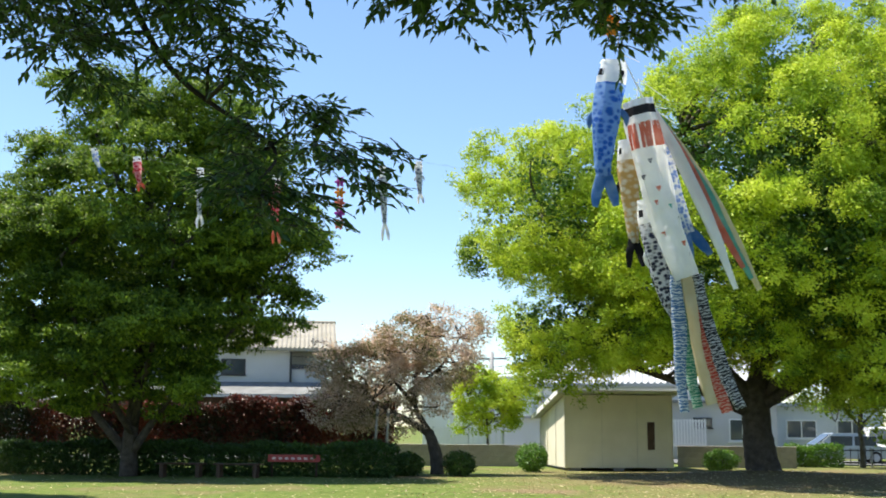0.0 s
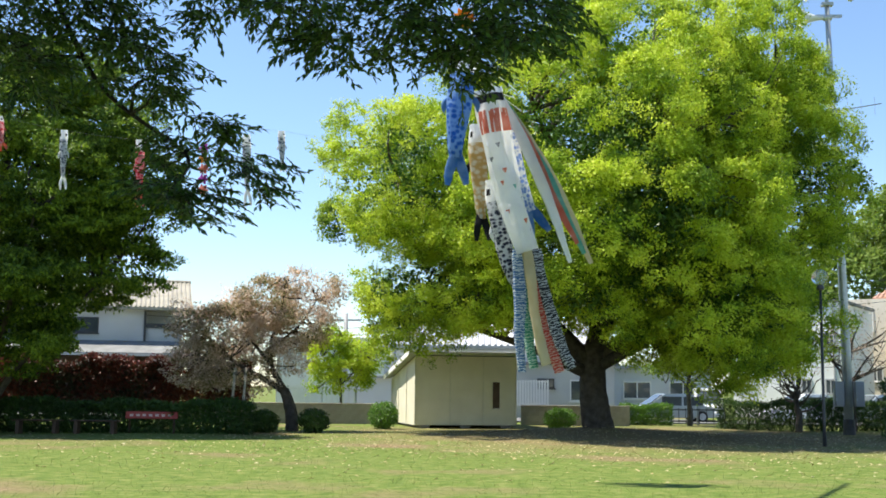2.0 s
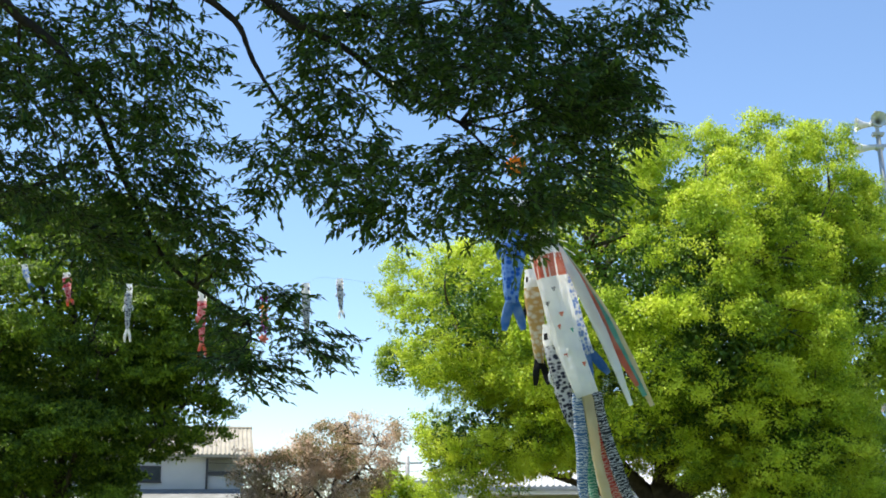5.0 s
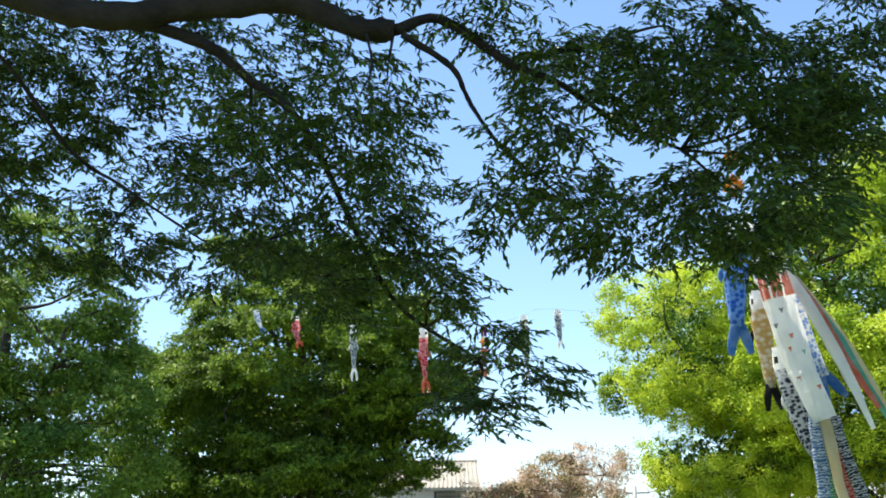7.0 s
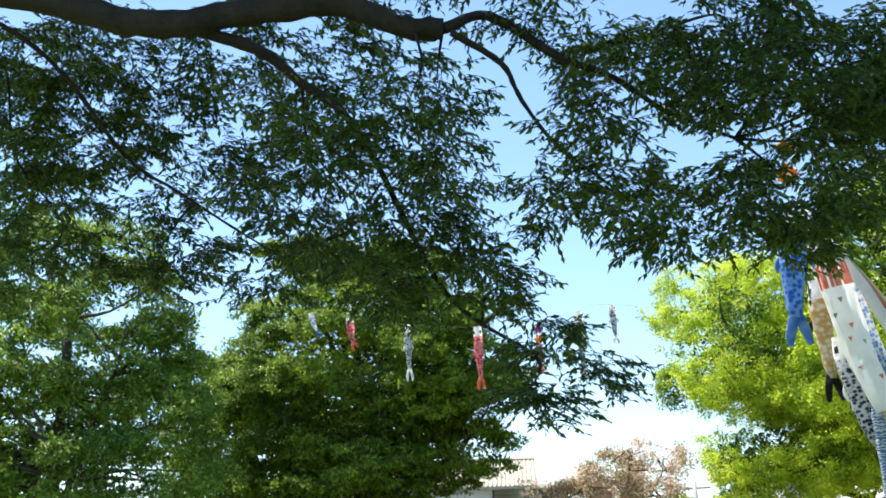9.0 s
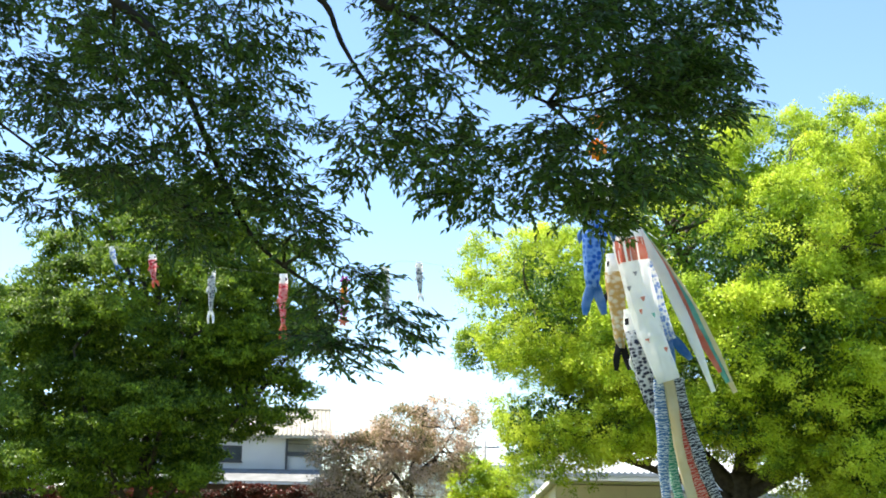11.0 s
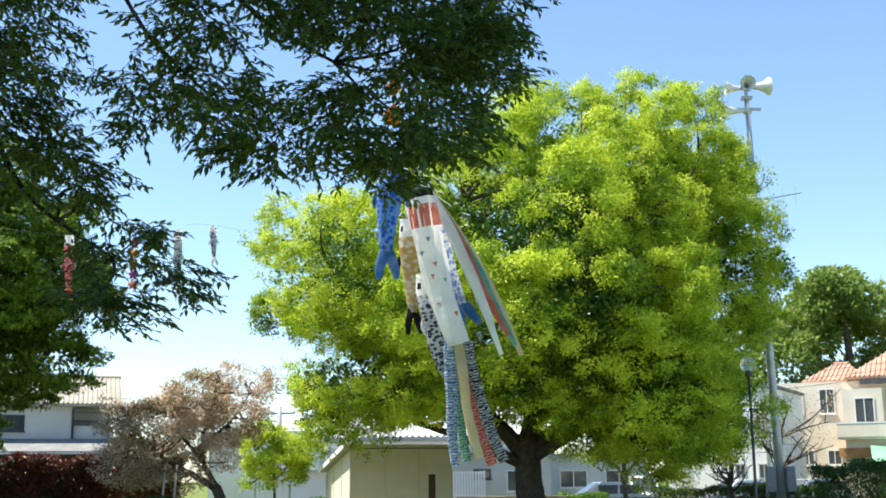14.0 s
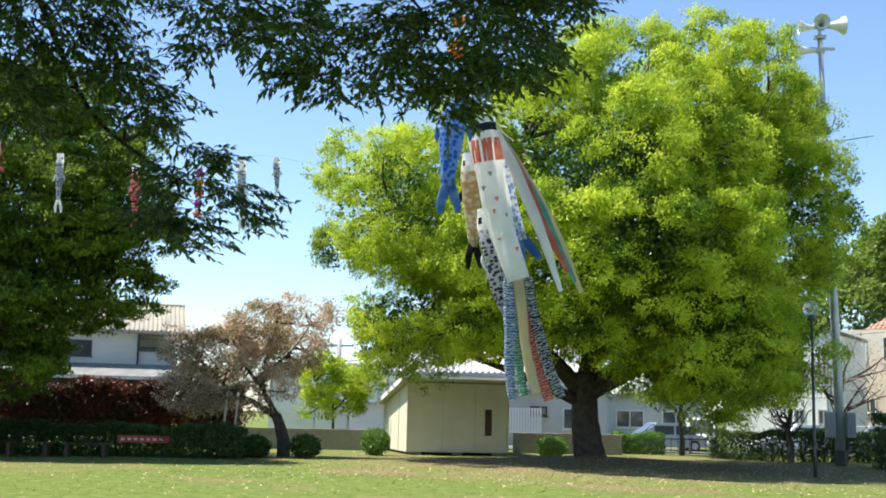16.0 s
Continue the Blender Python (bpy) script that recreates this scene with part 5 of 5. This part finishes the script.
def sleeve(name, path, wid, flat, mat, parent, label="", u=(0.0, 1.0), v=(0.0, 1.0), swell=1.0, ruffle=0.05, seed=0, nu=22, nv=26):
    """Cloth wrapped round a hanging line: a flattened tube, or the stretch u of its girth and v of its length. wid: half widths along it."""
    line = bend(path, 10)
    cl = np.array(line)
    s = np.concatenate([[0], np.cumsum(np.linalg.norm(np.diff(cl, axis=0), axis=1))])
    s /= s[-1]
    wv = np.linspace(0, 1, len(wid))
    whole = u[1] - u[0] > 0.99
    vs = np.linspace(v[0], v[1], nv)
    us = np.linspace(u[0], u[1], nu)
    c = np.stack([np.interp(vs, s, cl[:, k]) for k in range(3)], 1)
    tan = unit(np.gradient(np.stack([np.interp(np.linspace(0, 1, 40), s, cl[:, k]) for k in range(3)], 1), axis=0))
    tan = np.stack([np.interp(vs, np.linspace(0, 1, 40), tan[:, k]) for k in range(3)], 1)
    side = unit(np.cross(tan, np.array((0, 1.0, 0))))
    face = np.cross(side, tan)
    w = np.interp(vs, wv, wid)
    ang = 2 * np.pi * us
    A, V = np.meshgrid(ang, vs)
    rf = 1 + ruffle * np.sin(A * 7 + V * 5 + seed) + ruffle * np.sin(A * 3 - V * 11 + seed * 2) + 0.5 * ruffle * np.sin(A * 13 + V * 17 + 2 * np.sin(V * 9))
    X = np.cos(A) * w[:, None] * swell * rf
    Y = np.sin(A) * w[:, None] * flat * swell * rf + 0.25 * w[:, None] * ruffle * 8 * np.sin(V * 9 + seed + np.cos(A) * 1.5) * flat
    P = c[:, None, :] + side[:, None, :] * X[..., None] + face[:, None, :] * Y[..., None]
    i, j = np.meshgrid(np.arange(nv - 1), np.arange(nu - 1), indexing="ij")
    q = np.stack([i * nu + j, i * nu + j + 1, (i + 1) * nu + j + 1, (i + 1) * nu + j], -1).reshape(-1, 4)
    ob = raw(name, P.reshape(-1, 3), q, mat, parent, label, smooth=True)
    uv = ob.data.uv_layers.new(name="cloth")
    L = float(np.linalg.norm(np.diff(cl, axis=0), axis=1).sum())
    co = np.stack([(A / (2 * np.pi)) * 4 * max(wid), V * L], -1).reshape(-1, 2)[q.ravel()]
    uv.data.foreach_set("uv", co.astype(np.float32).ravel())
    return ob


def offset(path, dx, dz=0.0, dy=0.0):
    return [(p[0] + dx * i / (len(path) - 1), p[1] + dy, p[2] + dz * i / (len(path) - 1)) for i, p in enumerate(path)]


def koi(label, path, w, skin, tail_mat, trim, seed, group, belly=True):
    """A carp: mouth ring, head, scaly body that narrows, fins, and a forked tail."""
    k = thing("carp_streamer", label, "streamer", SWAY if group == "festival streamers" else 0, 0, 0, 0, group)
    prof = [0.8, 1.0, 1.0, 0.95, 0.85, 0.72, 0.58, 0.42, 0.34]
    prof = [a * w for a in prof]
    sleeve("body", path, prof, 0.55, skin, k, v=(0.17, 0.86), seed=seed)
    sleeve("head", path, prof, 0.55, trim, k, v=(0.0, 0.168), seed=seed)
    sleeve("mouth_ring", path, prof, 0.6, trim, k, v=(0.0, 0.02), swell=1.06, ruffle=0.0, nv=3)
    a, b = Vector(path[-2]), Vector(path[-1])
    d = (b - a).normalized()
    s0 = a.lerp(b, 0.35)
    L = (Vector(path[0]) - b).length
    sd = d.cross(Vector((0, 1, 0))).normalized()
    for sg in (-1, 1):
        e = s0 + d * L * 0.26 + sd * sg * w * 0.7
        m = s0.lerp(e, 0.5) + sd * sg * w * 0.1 + Vector((0, 0.05 * sg, 0))
        sleeve("tail_fin", [s0 - d * L * 0.02, m, e], [w * 0.26, w * 0.36, w * 0.38, w * 0.34, w * 0.2], 0.14, tail_mat, k, seed=seed + sg, nv=12, nu=14)
        sleeve("eye", path, prof, 0.55, EYEBLACK, k, u=(0.75 + sg * 0.14 - 0.05, 0.75 + sg * 0.14 + 0.05), v=(0.07, 0.12), swell=1.03, seed=seed, nu=6, nv=5)
        f0 = Vector(path[0]).lerp(Vector(path[1]), 0.9) + sd * sg * w * 0.85
        sleeve("side_fin", [f0, f0 + d * L * 0.06 + sd * sg * w * 0.35, f0 + d * L * 0.13 + sd * sg * w * 0.4], [w * 0.1, w * 0.24, w * 0.22, w * 0.06], 0.1, tail_mat, k, seed=seed, nv=8, nu=10)
    return k


def windsock():
    path = [(0.40, 19.0, 6.52), (0.56, 19.0, 5.6), (0.79, 18.96, 4.6), (1.05, 18.95, 3.75)]
    wid = [0.235, 0.24, 0.225, 0.2, 0.18]
    k = thing("windsock_streamer", "large white cloth windsock with painted triangles and striped ribbons", "streamer", SWAY, 0, 0, 0, "festival streamers")
    sleeve("body", path, wid, 0.5, CLOTH, k, v=(0.085, 1.0), seed=3, ruffle=0.085, nu=34, nv=36)
    sleeve("top_frill", path, wid, 0.5, CLOTH, k, v=(0.0, 0.035), seed=3, ruffle=0.085, nu=34, nv=4)
    sleeve("mouth_band", path, wid, 0.5, BLACKCLOTH, k, v=(0.036, 0.084), seed=3, ruffle=0.085, swell=1.01, nu=34, nv=4)
    for a in (0.56, 0.70, 0.84):
        sleeve("red_panel", path, wid, 0.5, REDCLOTH, k, u=(a, a + 0.115), v=(0.13, 0.27), seed=3, ruffle=0.085, swell=1.012, nu=8, nv=8)
    rng = random.Random(9)
    for i in range(9):
        a, vv = rng.uniform(0.55, 0.92), 0.34 + 0.068 * i + rng.uniform(-0.02, 0.02)
        m = rng.choice((REDCLOTH, GREYCLOTH, GREYCLOTH, GREENCLOTH))
        for q in range(3):
            sleeve("mark", path, wid, 0.5, m, k, u=(a + 0.008 * q, a + 0.048 - 0.008 * q), v=(vv + 0.009 * q, vv + 0.009 * q + 0.009), seed=3, ruffle=0.085, swell=1.02, nu=3, nv=2)
    cols = (BLUESTRIPE, GREENSTRIPE, CREAMCLOTH, REDSTRIPE, BLACKSTRIPE)
    for i, m in enumerate(cols):
        x = -0.15 + 0.075 * i
        e = 0.13 * (i - 2)
        base = (1.05 + x, 18.95 + (0.06 if i % 2 else -0.05), 3.80)
        sleeve("ribbon", [base, (1.14 + x * 1.05 + e * 0.2, base[1] + 0.03, 3.1), (1.24 + x + e * 0.6, base[1] + 0.04, 2.4), (1.38 + x + e, base[1], 1.78 + 0.06 * (i % 3))],
               [0.08, 0.09, 0.09, 0.085, 0.075], 0.16, m, k, seed=i, ruffle=0.14, nu=10, nv=24)
    return k


windsock()
koi("bright blue scaled carp streamer with white-edged tail", [(0.04, 18.8, 7.1), (-0.08, 18.8, 6.25), (-0.14, 18.8, 5.6), (-0.12, 18.8, 5.0)], 0.225, SCALEBLUE, BLUECLOTH, SCALEWHITE, 1, "festival streamers")
koi("white carp streamer with blue scales and red trim", [(0.55, 19.25, 6.2), (0.75, 19.25, 5.5), (0.98, 19.25, 4.8), (1.25, 19.25, 4.2)], 0.22, SCALELIGHT, BLUECLOTH, CLOTH, 2, "festival streamers")
koi("black scaled carp streamer with white fins", [(0.5, 19.15, 5.0), (0.62, 19.15, 4.2), (0.78, 19.15, 3.5), (1.05, 19.15, 2.85)], 0.17, SCALEBLACK, SCALEWHITE, CLOTH, 3, "festival streamers")
koi("white carp streamer with orange and black tail", [(0.22, 19.4, 6.0), (0.25, 19.4, 5.3), (0.28, 19.4, 4.7), (0.32, 19.4, 4.1)], 0.16, SCALEGOLD, BLACKCLOTH, CLOTH, 4, "festival streamers")
rb = thing("ribbon_streamer", "bundle of long white, red and green cloth ribbons", "streamer", SWAY, 0, 0, 0, "festival streamers")
for i, m in enumerate((CLOTH, REDCLOTH, GREENCLOTH, CREAMCLOTH)):
    sleeve("ribbon", [(0.62, 19.1 + 0.04 * i, 6.4), (0.95 + 0.03 * i, 19.1 + 0.04 * i, 5.75), (1.36 + 0.06 * i, 19.1 + 0.04 * i, 4.8 + 0.05 * i), (1.78 + 0.12 * i, 19.1 + 0.04 * i, 3.6 + 0.16 * ((i * 2) % 3))],
           [0.06, 0.09, 0.09, 0.07, 0.04], 0.2, m, rb, seed=i + 5, ruffle=0.12, nu=10, nv=26)


def hanging_gear():
    r = thing("hoist_rope", "pale hoisting rope hung from the zelkova limb", "rope", 0, 0, 0)
    bm = bmesh.new()
    tube(bm, [(0.15, 19.0, 10.9), (-0.12, 19.05, 8.5), (-0.1, 19.08, 7.4), (0.3, 19.1, 6.5), (0.4, 19.1, 5.6), (0.5, 19.15, 4.95)], [0.012] * 6, 6)
    part("rope", bm, CLOTH, r)
    for p, q in (((-0.05, 19.08, 7.3), (-0.22, 19.2, 7.2)), ((-0.05, 19.08, 7.3), (0.22, 19.2, 7.2)), ((0.2, 19.1, 6.9), (0.15, 19.0, 6.5)), ((0.2, 19.1, 6.9), (0.65, 19.0, 6.5)),
                 ((0.3, 19.1, 6.5), (0.75, 19.25, 6.2)), ((0.3, 19.1, 6.5), (0.62, 19.1, 6.4)), ((0.3, 19.1, 6.4), (0.1, 19.4, 6.0))):
        bm = bmesh.new()
        tube(bm, [p, q], [0.006, 0.006], 5)
        part("bridle_cord", bm, CLOTH, r)
    o = thing("pinwheel_ornament", "orange and gold cloth pinwheel on the rope", "ornament", 0, 0, 0)
    for zc, n, rad in ((7.75, 12, 0.2), (8.25, 10, 0.14)):
        for i in range(n):
            a = 2 * math.pi * i / n
            c = Vector((-0.24, 18.98, zc))
            d = Vector((math.cos(a), 0.3 * math.sin(3 * a), math.sin(a)))
            sleeve("petal", [c + d * 0.03, c + d * rad * 0.6 + Vector((0, 0.03, 0)), c + d * rad], [0.02, 0.05, 0.045, 0.01], 0.2, ORANGECLOTH, o, seed=i, nu=8, nv=6)
        bm = bmesh.new()
        tube(bm, [(-0.24, 18.95, zc), (-0.1, 19.07, zc)], [0.03, 0.02], 8)
        part("hub", bm, CREAMCLOTH, o)


hanging_gear()

LINE_A, LINE_C = Vector((-17.2, 33.6, 9.6)), Vector((-2.3, 36.8, 9.0))
ln = thing("streamer_line", "thin cord strung between the trees", "rope", 0, 0, 0)
cord = bend([LINE_A, (-13.65, 29, 8.66), (-12.45, 29, 8.40), (-10.72, 29, 8.05), (-8.72, 29, 7.80), (-7.05, 29, 7.72), (-5.95, 29, 7.95), (-5.05, 29, 8.05), LINE_C], 8)
bm = bmesh.new()
tube(bm, cord, [0.0025] * len(cord), 5)
part("cord", bm, GREYCLOTH, ln)


def small_koi(x, z, L, lean, w, skin, tail, trim, seed, label):
    y = 29.0
    koi(label, [(x, y, z), (x + lean * 0.3, y, z - L * 0.35), (x + lean * 0.65, y, z - L * 0.62), (x + lean, y, z - L * 0.8)], w, skin, tail, trim, seed, "small streamers on the line")


small_koi(-13.65, 8.66, 0.75, 0.25, 0.084, SCALELIGHT, BLUECLOTH, CLOTH, 11, "small white and blue carp streamer on the cord")
small_koi(-12.45, 8.40, 1.00, 0.15, 0.112, SCALERED, REDCLOTH, CLOTH, 12, "small red carp streamer on the cord")
small_koi(-10.72, 8.05, 1.75, 0.04, 0.103, SCALEGREY, SCALEWHITE, CLOTH, 13, "small grey carp streamer hanging from the cord")
small_koi(-8.72, 7.80, 1.96, 0.06, 0.122, SCALERED, REDCLOTH, CLOTH, 14, "long red carp streamer with white head on the cord")
small_koi(-5.95, 7.95, 2.10, 0.08, 0.112, SCALEGREY, SCALEWHITE, CLOTH, 15, "long grey and white carp streamer on the cord")
small_koi(-5.05, 8.05, 1.20, 0.06, 0.093, SCALEGREY, SCALEWHITE, CLOTH, 16, "small silver-grey carp streamer on the cord")
mob = thing("flower_mobile", "string of red, orange and purple cloth flowers", "ornament", 0, 0, 0)
for i, m in enumerate((PURPLECLOTH, ORANGECLOTH, REDCLOTH, PURPLECLOTH, REDCLOTH)):
    c = Vector((-7.05, 29.0, 7.6 - 0.27 * i))
    for j in range(6):
        a = j * math.pi / 3 + i
        d = Vector((math.cos(a), 0.4, math.sin(a)))
        sleeve("petal", [c, c + d * 0.08, c + d * 0.14], [0.02, 0.05, 0.02], 0.3, m, mob, seed=j, nu=8, nv=5)
bm = bmesh.new()
tube(bm, [(-7.05, 29, 7.72), (-7.05, 29.02, 6.4)], [0.008, 0.008], 5)
part("string", bm, CLOTH, mob)


# ---- woods behind the houses ----
def woods():
    rng = np.random.RandomState(61)
    t = tagged(new("hill_woods"), "wooded hillside of mixed green trees behind the houses", "woods", kind="stuff")
    lobes = [(38 + 9 * i, 122 + 3 * (i % 2), 11.5 + 1.6 * (i % 3), 7.5, 6, 8.5 + (i % 2) * 1.2) for i in range(7)]
    lobes += [(36 + 10 * i, 126, 5, 8, 5, 6.0) for i in range(6)]
    lobes += [(46, 120, 19.5, 5.0, 5, 3.2)]
    cs, p, d = crown_points(rng, lobes, 760, 2.1, 230, 0.7, 0.7)
    leaves("crown", rng, p, d + sphere_points(rng, len(p)), sphere_points(rng, len(p)) + np.array((0, 0, 0.8)), 0.62, 0.55, HILLLEAF, t)
    bm = bmesh.new()
    for l in lobes:
        limb(bm, [(l[0], l[1], -0.3), (l[0] + 0.5, l[1], l[2] * 0.6), (l[0], l[1], l[2])], 0.7, 0.25, 8, 4)
    part("trunk", bm, BARK, t, kind="stuff")


woods()


# ---- lawn details ----
def ground_height(x, y):
    z = 0.05 * noise.noise(Vector((x * 0.15, y * 0.15, 0)))
    return z + 0.28 * math.exp(-((x - 4.2) ** 2 + (y - 39) ** 2) / 10)


def lawn_details():
    rng = np.random.RandomState(71)
    n = 60000
    y = 11 + 34 * rng.uniform(size=n) ** 1.25
    x = rng.uniform(-1, 1, n) * (y * 0.42 + 2)
    z = np.array([ground_height(a, b) for a, b in zip(x, y)])
    p = np.stack([x, y, z - 0.01], 1)
    up = np.stack([rng.normal(size=n) * 0.4, rng.normal(size=n) * 0.4, np.ones(n)], 1)
    g = leaves("grass", rng, p, up, sphere_points(rng, n), 0.026, 0.35, GRASSBLADE, None, "short sunlit grass blades")
    g["category"] = "grass"
    n = 5200
    p = np.stack([4 + rng.normal(size=n) * 9, 33 + rng.normal(size=n) * 6, np.zeros(n)], 1)
    p = p[(p[:, 1] > 19) & (p[:, 1] < 46)]
    p[:, 2] = [ground_height(a, b) + 0.012 for a, b, c in p]
    g = leaves("fallen_leaves", rng, p, sphere_points(rng, len(p)) * np.array((1, 1, 0.1)), np.array((0, 0, 1.0)) + sphere_points(rng, len(p)) * 0.3, 0.085, 0.6, LITTER, None, "pale fallen leaves scattered on the lawn")
    g["category"] = "leaves"


lawn_details()
